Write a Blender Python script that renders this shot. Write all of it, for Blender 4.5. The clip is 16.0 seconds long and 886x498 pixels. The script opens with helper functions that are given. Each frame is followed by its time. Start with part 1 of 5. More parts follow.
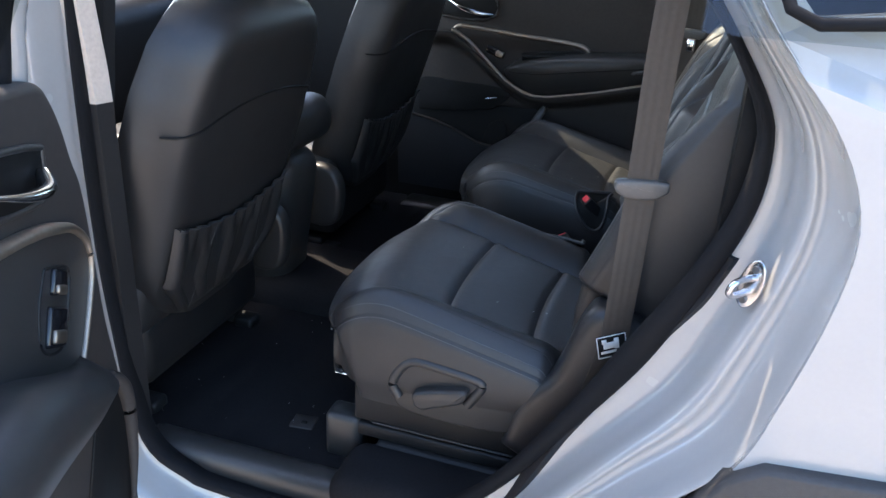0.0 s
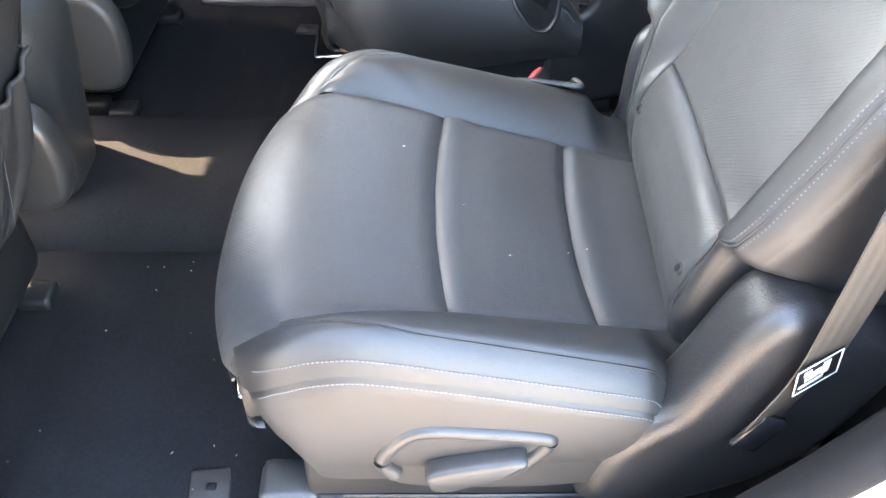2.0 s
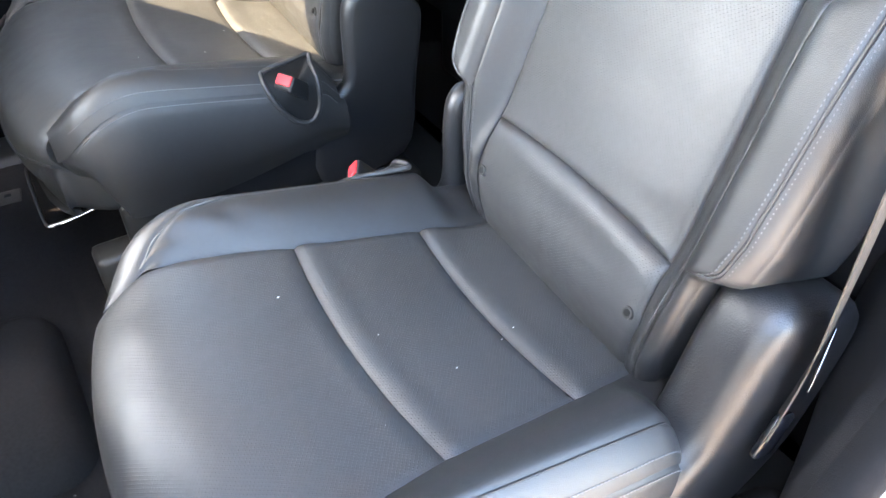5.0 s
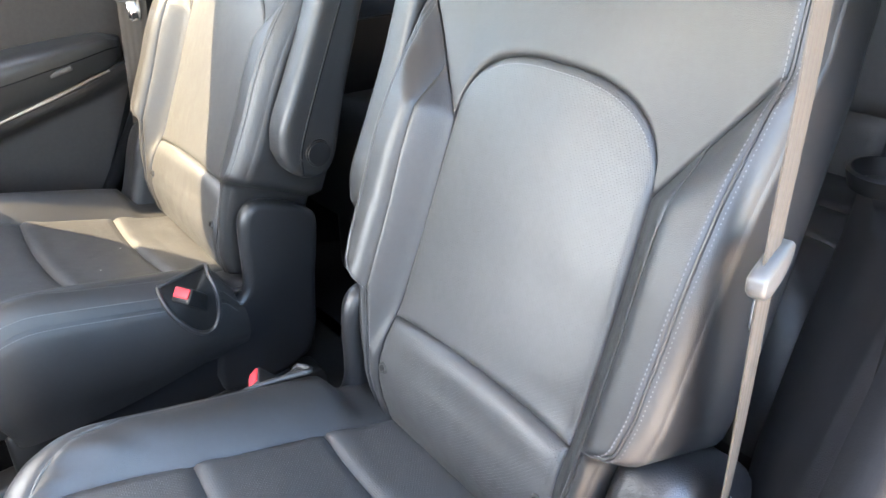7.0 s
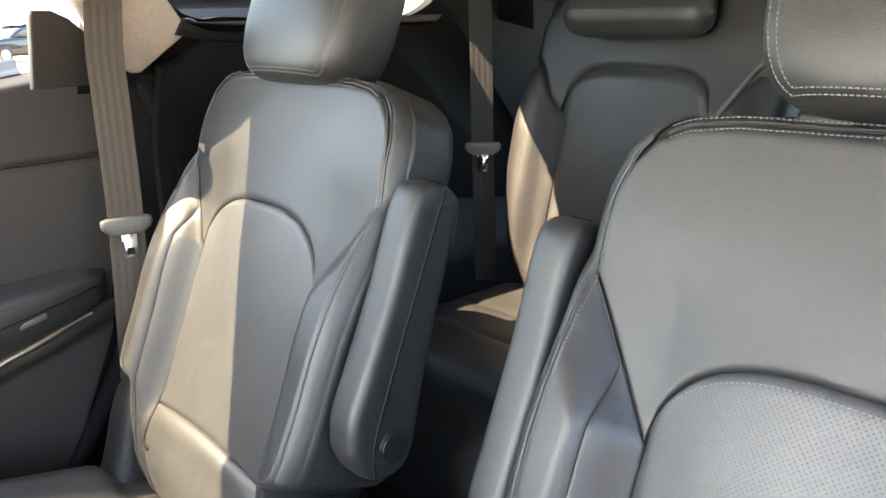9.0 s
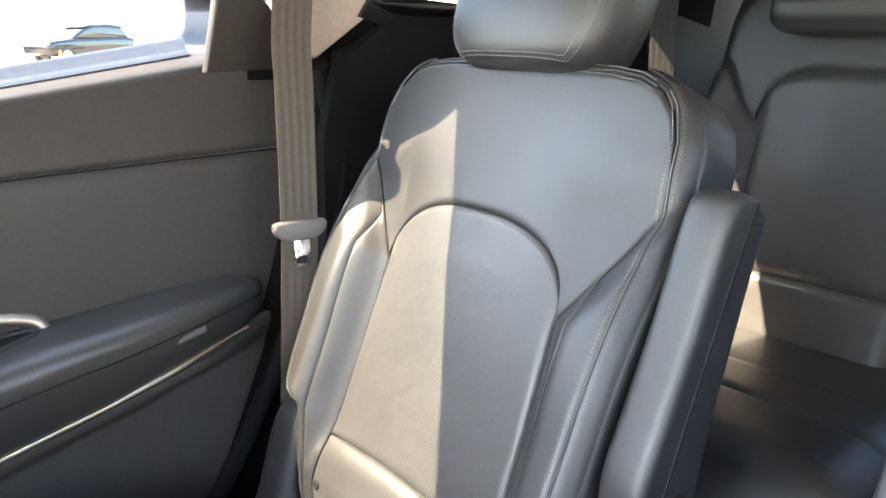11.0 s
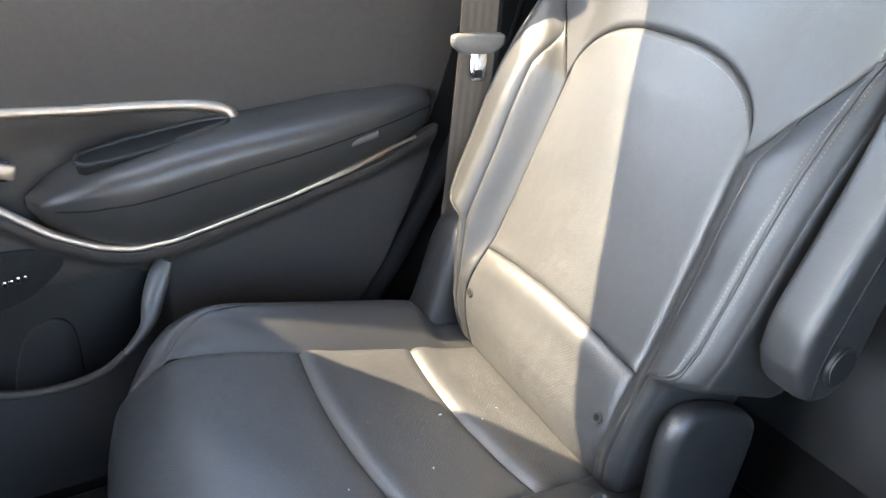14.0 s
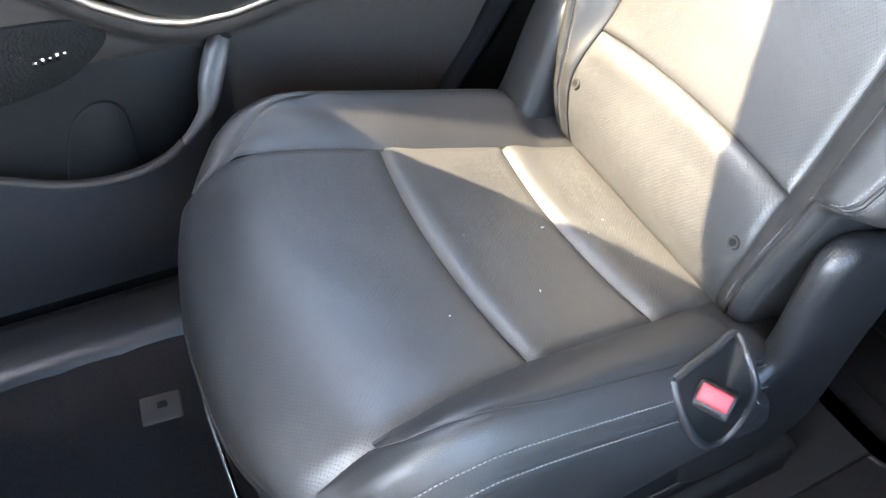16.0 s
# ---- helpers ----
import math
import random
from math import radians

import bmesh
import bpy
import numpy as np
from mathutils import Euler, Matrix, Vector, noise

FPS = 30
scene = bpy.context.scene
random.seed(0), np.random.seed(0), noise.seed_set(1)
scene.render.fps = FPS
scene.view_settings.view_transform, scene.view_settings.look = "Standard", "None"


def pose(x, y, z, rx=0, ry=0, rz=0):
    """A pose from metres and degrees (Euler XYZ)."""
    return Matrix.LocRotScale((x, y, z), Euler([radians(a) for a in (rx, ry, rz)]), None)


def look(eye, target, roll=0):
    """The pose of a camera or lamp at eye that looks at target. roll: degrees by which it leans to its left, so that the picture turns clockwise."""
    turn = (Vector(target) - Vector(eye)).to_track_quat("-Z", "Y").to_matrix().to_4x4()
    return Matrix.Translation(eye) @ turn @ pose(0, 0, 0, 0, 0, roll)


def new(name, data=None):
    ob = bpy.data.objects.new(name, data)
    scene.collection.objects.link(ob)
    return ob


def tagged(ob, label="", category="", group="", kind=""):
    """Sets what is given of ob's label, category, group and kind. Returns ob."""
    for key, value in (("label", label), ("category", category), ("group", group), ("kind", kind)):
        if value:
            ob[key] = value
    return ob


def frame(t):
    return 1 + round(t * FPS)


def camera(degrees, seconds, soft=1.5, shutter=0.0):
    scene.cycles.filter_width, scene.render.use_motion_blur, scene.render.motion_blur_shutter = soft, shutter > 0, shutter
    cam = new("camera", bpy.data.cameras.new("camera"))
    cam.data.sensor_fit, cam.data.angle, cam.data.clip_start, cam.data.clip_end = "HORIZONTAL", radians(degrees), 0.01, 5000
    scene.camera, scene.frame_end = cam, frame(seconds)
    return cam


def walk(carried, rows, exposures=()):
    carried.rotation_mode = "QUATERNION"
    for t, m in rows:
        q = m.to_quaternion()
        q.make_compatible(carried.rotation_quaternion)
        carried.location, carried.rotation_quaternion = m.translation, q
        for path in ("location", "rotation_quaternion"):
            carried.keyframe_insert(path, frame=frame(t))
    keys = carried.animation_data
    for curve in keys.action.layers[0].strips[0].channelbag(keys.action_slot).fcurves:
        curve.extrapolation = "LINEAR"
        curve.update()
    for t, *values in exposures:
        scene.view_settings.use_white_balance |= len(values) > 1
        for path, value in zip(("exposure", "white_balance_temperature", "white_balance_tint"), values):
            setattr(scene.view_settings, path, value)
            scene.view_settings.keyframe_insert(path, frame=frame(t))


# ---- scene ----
# ---- camera ----
cam = camera(58.65, 16.0)
PATH = [
    (0, 0.1025, -1.8585, 1.5222, 65.698, -2.790, 18.268),
    (0.5, -0.0687, -1.5932, 1.4904, 60.745, -2.584, 12.658),
    (1, -0.2069, -1.3641, 1.4455, 55.440, -1.943, 8.139),
    (1.5, -0.2744, -1.2482, 1.4397, 50.026, -1.569, 3.877),
    (2, -0.2912, -1.1267, 1.4210, 45.347, -0.882, -0.740),
    (2.5, -0.3235, -0.9794, 1.3876, 41.708, -0.356, -5.876),
    (3, -0.3674, -0.9258, 1.4009, 39.207, 0.214, -11.098),
    (3.2, -0.3806, -0.9328, 1.3991, 39.326, 0.300, -12.873),
    (5.3, -0.4881, -0.9509, 1.4185, 51.428, 0.834, -34.254),
    (5.5, -0.4810, -0.9570, 1.4336, 52.993, 1.052, -35.856),
    (6, -0.4752, -0.9639, 1.4362, 57.321, 0.839, -38.076),
    (6.5, -0.4709, -0.9658, 1.4374, 60.029, 0.769, -38.700),
    (7, -0.4771, -0.9661, 1.4376, 62.460, 0.837, -39.340),
    (7.5, -0.4804, -0.9502, 1.4475, 65.387, 0.855, -40.478),
    (8, -0.4495, -0.8410, 1.4762, 68.542, 1.009, -42.063),
    (8.5, -0.4315, -0.6761, 1.4929, 71.447, 1.197, -43.150),
    (9, -0.4221, -0.5748, 1.4899, 73.659, 1.090, -43.971),
    (9.5, -0.4022, -0.5400, 1.5297, 75.078, 0.833, -44.410),
    (10, -0.4027, -0.4040, 1.4492, 75.990, 0.672, -43.776),
    (10.2, -0.4301, -0.3608, 1.4430, 75.832, 0.437, -43.106),
    (12.3, -0.5253, -0.2526, 1.4686, 70.650, -1.795, -36.607),
    (12.5, -0.5327, -0.2567, 1.4661, 69.778, -2.120, -35.630),
    (13, -0.5344, -0.2613, 1.4522, 67.736, -2.252, -33.076),
    (13.5, -0.5404, -0.2658, 1.4471, 65.184, -2.442, -31.190),
    (14, -0.5448, -0.2589, 1.4340, 62.241, -2.594, -29.697),
    (14.5, -0.5480, -0.2245, 1.4230, 58.229, -2.602, -28.397),
    (15, -0.5424, -0.1482, 1.3977, 53.682, -2.740, -27.650),
    (15.5, -0.5283, -0.0962, 1.3858, 49.039, -2.647, -27.140),
    (16, -0.5437, -0.1026, 1.3802, 45.392, -2.443, -26.541),
]
STOPS = [(0.0, 2.6, 6000, 10), (0.4, 3.2, 6200, 10), (0.7, 3.85, 6500, 10), (1.0, 4.85, 7000, 10), (1.3, 5.2, 7250, 10), (2.0, 5.45, 7250, 10), (2.6, 5.6, 7250, 10), (5.5, 5.35, 7000, 10), (7.5, 5.0, 7000, 10), (8.5, 4.65, 7100, 10), (9.5, 4.72, 7000, 10), (10.2, 4.8, 6900, 10), (12.5, 4.85, 6500, 10), (14.0, 5.05, 6600, 10), (16.0, 5.6, 6600, 10)]
walk(cam, [(t, pose(x, y, z, rx, ry, rz)) for t, x, y, z, rx, ry, rz in PATH], STOPS)

# ---- light ----
SUN = Vector((-0.70, 0.40, 1.0)).normalized()
world = bpy.data.worlds.new("sky")
scene.world = world
world.use_nodes = True
nt = world.node_tree
sky = nt.nodes.new("ShaderNodeTexSky")
sky.sky_type = "NISHITA"
sky.sun_disc = False
sky.dust_density, sky.air_density = 1.3, 1.0
sky.sun_elevation = math.asin(SUN.z)
sky.sun_rotation = math.atan2(SUN.x, SUN.y)
nt.links.new(sky.outputs["Color"], nt.nodes["Background"].inputs["Color"])
nt.nodes["Background"].inputs["Strength"].default_value = 0.15
sun = new("sun", bpy.data.lights.new("sun", "SUN"))
sun.data.energy, sun.data.angle, sun.data.color = 2.05, radians(0.55), (1.0, 0.81, 0.59)
sun.matrix_world = look(SUN * 20, (0, 0, 0))


# daylight through the windscreen, ahead of and above the front seats
screen = new("windscreen_light", bpy.data.lights.new("windscreen_light", "AREA"))
screen.data.shape, screen.data.size, screen.data.size_y = "RECTANGLE", 1.25, 0.55
screen.data.energy, screen.data.color = 2.2, (0.92, 0.97, 1.0)
screen.matrix_world = look((-1.45, 0, 1.54), (-0.35, 0, 0.8))


# ---- materials ----
def material(name, colour, rough=0.5, metal=0.0, grain=0.0, grain_size=600.0, vary=0.12, vary_size=6.0, coat=0.0, kind="", spec=0.5):
    """A node material: base colour varied at two scales, roughness wear and a fine bump."""
    m = bpy.data.materials.new(name)
    m.use_nodes = True
    n, l = m.node_tree.nodes, m.node_tree.links
    b = n["Principled BSDF"]
    b.inputs["Metallic"].default_value = metal
    b.inputs["Coat Weight"].default_value = coat
    b.inputs["Coat Roughness"].default_value = 0.05
    b.inputs["Specular IOR Level"].default_value = spec
    tc = n.new("ShaderNodeTexCoord")
    big = n.new("ShaderNodeTexNoise")
    big.inputs["Scale"].default_value, big.inputs["Detail"].default_value = vary_size, 4
    small = n.new("ShaderNodeTexNoise")
    small.inputs["Scale"].default_value, small.inputs["Detail"].default_value = vary_size * 22, 3
    l.new(tc.outputs["Object"], big.inputs["Vector"]), l.new(tc.outputs["Object"], small.inputs["Vector"])
    add = n.new("ShaderNodeMath")
    add.operation = "ADD"
    l.new(big.outputs["Fac"], add.inputs[0]), l.new(small.outputs["Fac"], add.inputs[1])
    ramp = n.new("ShaderNodeMapRange")
    ramp.inputs["From Min"].default_value, ramp.inputs["From Max"].default_value = 0.7, 1.3
    ramp.inputs["To Min"].default_value, ramp.inputs["To Max"].default_value = 1 - vary, 1 + vary
    l.new(add.outputs[0], ramp.inputs["Value"])
    mul = n.new("ShaderNodeVectorMath")
    mul.operation = "SCALE"
    mul.inputs[0].default_value = colour
    l.new(ramp.outputs["Result"], mul.inputs["Scale"])
    l.new(mul.outputs[0], b.inputs["Base Color"])
    rr = n.new("ShaderNodeMapRange")
    rr.inputs["From Min"].default_value, rr.inputs["From Max"].default_value = 0.3, 0.7
    rr.inputs["To Min"].default_value, rr.inputs["To Max"].default_value = max(0.02, rough * 0.88), min(1, rough * 1.12)
    l.new(big.outputs["Fac"], rr.inputs["Value"])
    l.new(rr.outputs["Result"], b.inputs["Roughness"])
    if grain:
        bump = n.new("ShaderNodeBump")
        bump.inputs["Strength"].default_value, bump.inputs["Distance"].default_value = grain, 0.001
        # soft hand-sized unevenness of the hide
        dent = n.new("ShaderNodeTexNoise")
        dent.inputs["Scale"].default_value, dent.inputs["Detail"].default_value = 17.0, 3
        l.new(tc.outputs["Object"], dent.inputs["Vector"])
        soft = n.new("ShaderNodeMath")
        soft.operation = "MULTIPLY_ADD"
        soft.inputs[1].default_value = 5.0
        l.new(dent.outputs["Fac"], soft.inputs[0])
        if kind == "leather":
            t = n.new("ShaderNodeTexVoronoi")
            t.inputs["Scale"].default_value = grain_size
            l.new(tc.outputs["Object"], t.inputs["Vector"])
            l.new(t.outputs["Distance"], soft.inputs[2])
            l.new(soft.outputs[0], bump.inputs["Height"])
        elif kind == "perforated":
            # small round holes in staggered rows, in the panel's own metres
            uv = n.new("ShaderNodeUVMap")
            v = n.new("ShaderNodeTexVoronoi")
            v.voronoi_dimensions = "2D"
            v.inputs["Randomness"].default_value = 0.0
            v.inputs["Scale"].default_value = grain_size
            rot = n.new("ShaderNodeMapping")
            rot.inputs["Rotation"].default_value = (0, 0, radians(45))
            l.new(uv.outputs["UV"], rot.inputs["Vector"]), l.new(rot.outputs["Vector"], v.inputs["Vector"])
            hole = n.new("ShaderNodeMapRange")
            hole.inputs["From Min"].default_value, hole.inputs["From Max"].default_value = 0.12, 0.20
            l.new(v.outputs["Distance"], hole.inputs["Value"])
            dark = n.new("ShaderNodeVectorMath")
            dark.operation = "SCALE"
            l.new(mul.outputs[0], dark.inputs[0])
            hr = n.new("ShaderNodeMapRange")
            hr.inputs["To Min"].default_value = 0.42
            l.new(hole.outputs["Result"], hr.inputs["Value"])
            l.new(hr.outputs["Result"], dark.inputs["Scale"])
            l.new(dark.outputs[0], b.inputs["Base Color"])
            l.new(hole.outputs["Result"], soft.inputs[2])
            l.new(soft.outputs[0], bump.inputs["Height"])
        elif kind == "woven":
            t = n.new("ShaderNodeTexWave")
            t.inputs["Scale"].default_value = grain_size
            # ribs along the strap
            t.bands_direction = "Y"
            strap_uv = n.new("ShaderNodeUVMap")
            l.new(strap_uv.outputs["UV"], t.inputs["Vector"])
            l.new(t.outputs["Fac"], bump.inputs["Height"])
        else:
            t = n.new("ShaderNodeTexNoise")
            t.inputs["Scale"].default_value, t.inputs["Detail"].default_value = grain_size, 5
            l.new(tc.outputs["Object"], t.inputs["Vector"])
            l.new(t.outputs["Fac"], bump.inputs["Height"])
        l.new(bump.outputs["Normal"], b.inputs["Normal"])
    return m


LEATHER = material("black leather", (0.0185, 0.018, 0.018), 0.47, grain=0.22, grain_size=1100, kind="leather", spec=0.62)
PERF = material("perforated black leather", (0.034, 0.0335, 0.0335), 0.50, grain=0.60, grain_size=275, kind="perforated", spec=0.7)
SHELL = material("grained black plastic", (0.011, 0.011, 0.0115), 0.5, grain=0.35, grain_size=700, spec=0.32)
GRILLE = material("perforated black grille", (0.009, 0.009, 0.009), 0.7, grain=0.8, grain_size=260, kind="leather", spec=0.2)
# SHELL's grained black made darker, painting in the dim rear and far side
SHADETRIM = material("black luggage trim with shade in its colour", (0.006, 0.006, 0.0062), 0.65, grain=0.35, grain_size=700, spec=0.16)
# belt webbing with the third row's shade put into its colour
SHADEWEB = material("belt webbing darkened for shade", (0.014, 0.013, 0.012), 0.7, grain=0.3, grain_size=26, kind="woven")
SIDETRIM = material("dark grey grained side trim", (0.018, 0.018, 0.020), 0.6, grain=0.4, grain_size=600, spec=0.3)
PLASTIC = material("smooth dark plastic", (0.030, 0.0285, 0.027), 0.40, grain=0.2, grain_size=900)
TRIMG = material("grey brown door trim", (0.037, 0.032, 0.029), 0.6, grain=0.3, grain_size=800, spec=0.3)
CARPET = material("dark grey carpet", (0.014, 0.0132, 0.014), 0.95, grain=1.0, grain_size=1100, vary=0.3, vary_size=9, spec=0.12)
THREAD = material("grey thread", (0.12, 0.12, 0.12), 0.8)
CHROME = material("chrome", (0.75, 0.75, 0.75), 0.12, 1.0)
SATIN = material("satin silver trim", (0.36, 0.30, 0.24), 0.48, 1.0)
DULL = material("dull rail steel", (0.22, 0.22, 0.22), 0.4, 1.0)
STEEL = material("bright steel", (0.6, 0.6, 0.62), 0.22, 1.0)
PAINT = material("pearl white car paint", (0.34, 0.335, 0.325), 0.25, coat=1.0, vary=0.02)
# blue-grey paints the sky's reflection onto the belt seal
SEALSKY = material("seal rubber with the sky's blue in its colour", (0.055, 0.060, 0.072), 0.42, grain=0.1)
HEADLINER = material("pale headliner fabric", (0.62, 0.56, 0.49), 0.9, grain=0.5, grain_size=900)
RUBBER = material("black rubber seal", (0.008, 0.008, 0.009), 0.8, grain=0.3, spec=0.16)
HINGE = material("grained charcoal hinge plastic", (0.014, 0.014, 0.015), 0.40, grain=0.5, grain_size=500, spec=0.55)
CLADDING = material("dark grey plastic cladding", (0.035, 0.033, 0.032), 0.6, grain=0.4, grain_size=500)
WEBBING = material("grey brown belt webbing", (0.052, 0.041, 0.031), 0.7, grain=0.3, grain_size=26, kind="woven")
LOOPG = material("pale grey plastic", (0.085, 0.08, 0.075), 0.35)
BEIGE = material("beige headliner fabric", (0.50, 0.43, 0.36), 0.9, grain=0.5, grain_size=900)
RED = material("red plastic button", (0.55, 0.02, 0.03), 0.55)
LABELW = material("white label print", (0.75, 0.75, 0.72), 0.5)
# label black that also stands in for shade in pockets, cups and slots
LABEL_SHADE = material("black of labels, seams and shaded hollows", (0.007, 0.007, 0.007), 0.6, spec=0.2)
BLACKGLOSS = material("gloss black plastic", (0.01, 0.01, 0.012), 0.12)
ASPHALT = material("sunlit asphalt", (0.53, 0.43, 0.33), 0.9, grain=0.6, grain_size=120, vary=0.2, vary_size=0.5)
GRASS = material("grass", (0.09, 0.14, 0.03), 0.9, grain=0.8, grain_size=60, vary=0.4, vary_size=2)
ORANGE = material("orange cone", (0.8, 0.16, 0.02), 0.5)
CONCRETE = material("pale concrete", (0.42, 0.40, 0.37), 0.9, grain=0.5, grain_size=80, vary=0.15, vary_size=1)
CARBLUE = material("pale blue grey car paint", (0.30, 0.36, 0.42), 0.3, spec=0.6)
TYRE = material("tyre rubber", (0.02, 0.02, 0.02), 0.8)
GLASS = bpy.data.materials.new("car glass")
GLASS.use_nodes = True
_n, _l = GLASS.node_tree.nodes, GLASS.node_tree.links
_n.remove(_n["Principled BSDF"])
_tr, _gl, _mx = _n.new("ShaderNodeBsdfTransparent"), _n.new("ShaderNodeBsdfGlossy"), _n.new("ShaderNodeMixShader")
_tr.inputs["Color"].default_value = (0.66, 0.69, 0.66, 1)
_gl.inputs["Roughness"].default_value = 0.02
_mx.inputs["Fac"].default_value = 0.06
_l.new(_tr.outputs[0], _mx.inputs[1]), _l.new(_gl.outputs[0], _mx.inputs[2])
_l.new(_mx.outputs[0], _n["Material Output"].inputs["Surface"])

PRIVACY = GLASS.copy()
PRIVACY.name = "dark privacy glass"
PRIVACY.node_tree.nodes[_tr.name].inputs["Color"].default_value = (0.26, 0.28, 0.26, 1)


# ---- mesh tools ----
def mesh_object(name, verts, faces, mat, parent=None, label="", smooth=True, uvs=None):
    me = bpy.data.meshes.new(name)
    me.from_pydata([tuple(v) for v in verts], [], faces)
    me.materials.append(mat)
    if smooth:
        me.polygons.foreach_set("use_smooth", [True] * len(me.polygons))
        me.set_sharp_from_angle(angle=radians(58))
    if uvs is not None:
        layer = me.uv_layers.new(name="UVMap")
        for lp in me.loops:
            layer.data[lp.index].uv = uvs[lp.vertex_index]
    me.update()
    ob = new(name, me)
    if parent:
        ob.parent = parent
    if label:
        tagged(ob, label)
    return ob


def part(name, bm, mat, parent, label="", smooth=True):
    """Links a bmesh as one mesh object under a thing or a part."""
    me = bpy.data.meshes.new(name)
    bmesh.ops.recalc_face_normals(bm, faces=bm.faces)
    bm.to_mesh(me)
    bm.free()
    me.materials.append(mat)
    if smooth:
        me.polygons.foreach_set("use_smooth", [True] * len(me.polygons))
        me.set_sharp_from_angle(angle=radians(50))
    ob = new(name, me)
    if parent:
        ob.parent = parent
    if label:
        tagged(ob, label)
    return ob


def thing(name, label, category, group="", kind="", at=(0, 0, 0)):
    ob = new(name)
    ob.location = at
    ob.empty_display_size = 0.1
    return tagged(ob, label, category, group, kind)


def sheet(name, fn, nu, nv, mat, parent, label="", thick=0.0, dense=False):
    """A grid from fn(u, v), u and v from 0 to 1; thick: a back skin and edges that many metres behind; dense: finer towards its edges."""
    at = (lambda q: q - 0.11 * math.sin(2 * math.pi * q)) if dense else (lambda q: q)
    P = np.array([[fn(at(i / nu), at(j / nv)) for j in range(nv + 1)] for i in range(nu + 1)], float)
    V = P.reshape(-1, 3)
    idx = lambda i, j: i * (nv + 1) + j
    F = [(idx(i, j), idx(i + 1, j), idx(i + 1, j + 1), idx(i, j + 1)) for i in range(nu) for j in range(nv)]
    # panel coordinates in metres for the perforation
    du = np.concatenate([np.zeros((1, nv + 1)), np.cumsum(np.linalg.norm(np.diff(P, axis=0), axis=2), 0)])
    dv = np.concatenate([np.zeros((nu + 1, 1)), np.cumsum(np.linalg.norm(np.diff(P, axis=1), axis=2), 1)], 1)
    UV = np.stack([du, dv], 2).reshape(-1, 2)
    if thick:
        gu, gv = np.gradient(P, axis=0), np.gradient(P, axis=1)
        N = np.cross(gu, gv)
        N /= np.linalg.norm(N, axis=2, keepdims=True) + 1e-9
        k = len(V)
        V = np.concatenate([V, (P - N * thick).reshape(-1, 3)])
        UV = np.concatenate([UV, UV])
        F += [(k + a, k + d, k + c, k + b) for a, b, c, d in F]
        rim = [idx(i, 0) for i in range(nu + 1)] + [idx(nu, j) for j in range(1, nv + 1)] + [idx(i, nv) for i in range(nu - 1, -1, -1)] + [idx(0, j) for j in range(nv - 1, 0, -1)]
        F += [(rim[q], rim[(q + 1) % len(rim)], k + rim[(q + 1) % len(rim)], k + rim[q]) for q in range(len(rim))]
    return mesh_object(name, V, F, mat, parent, label, uvs=UV.tolist())


def spline(points, n):
    """n + 1 points along a smooth curve through the given ones (Catmull-Rom, by chord)."""
    p = [np.array(q, float) for q in points]
    p = [2 * p[0] - p[1]] + p + [2 * p[-1] - p[-2]]
    out = []
    m = len(p) - 3
    for i in range(n + 1):
        s = i / n * m
        k = min(int(s), m - 1)
        t = s - k
        a, b, c, d = p[k:k + 4]
        out.append(0.5 * (2 * b + (c - a) * t + (2 * a - 5 * b + 4 * c - d) * t * t + (3 * b - a - 3 * c + d) * t ** 3))
    return out


def tube(name, points, radius, mat, parent, label="", sides=8, flat=1.0):
    """A round bar along points; radius may be a list."""
    P = [Vector(p) for p in points]
    V, F = [], []
    up = Vector((0, 0, 1))
    for i, p in enumerate(P):
        d = (P[min(i + 1, len(P) - 1)] - P[max(i - 1, 0)]).normalized()
        a = d.cross(up)
        if a.length < 0.05:
            a = d.cross(Vector((1, 0, 0)))
        a.normalize()
        b = a.cross(d).normalized()
        r = radius[i] if isinstance(radius, (list, tuple)) else radius
        for s in range(sides):
            w = 2 * math.pi * s / sides
            V.append(p + a * math.cos(w) * r + b * math.sin(w) * r * flat)
    for i in range(len(P) - 1):
        for s in range(sides):
            F.append((i * sides + s, i * sides + (s + 1) % sides, (i + 1) * sides + (s + 1) % sides, (i + 1) * sides + s))
    F.append(tuple(range(sides))[::-1])
    F.append(tuple((len(P) - 1) * sides + s for s in range(sides)))
    return mesh_object(name, V, F, mat, parent, label)


def stitching(name, points, normal, parent, pitch=0.0047, length=0.0034, width=0.00068):
    """A row of raised thread dashes along points."""
    P = [Vector(p) for p in points]
    cum = [0.0]
    for a, b in zip(P, P[1:]):
        cum.append(cum[-1] + (b - a).length)
    V, F = [], []
    nn = Vector(normal).normalized()

    def at(s):
        for i in range(len(P) - 1):
            if s <= cum[i + 1] or i == len(P) - 2:
                t = (s - cum[i]) / max(1e-9, cum[i + 1] - cum[i])
                return P[i].lerp(P[i + 1], t)
    s = 0.0
    while s + length < cum[-1]:
        a, b = at(s), at(s + length)
        d = (b - a).normalized()
        c = d.cross(nn).normalized() * width
        m = (a + b) / 2 + nn * width * 1.3
        k = len(V)
        V += [a - c, a + c, b + c, b - c, m - c * 0.6, m + c * 0.6]
        F += [(k, k + 1, k + 5, k + 4), (k + 4, k + 5, k + 2, k + 3), (k + 1, k + 2, k + 5), (k, k + 4, k + 3)]
        s += pitch
    return mesh_object(name, V, F, THREAD, parent)


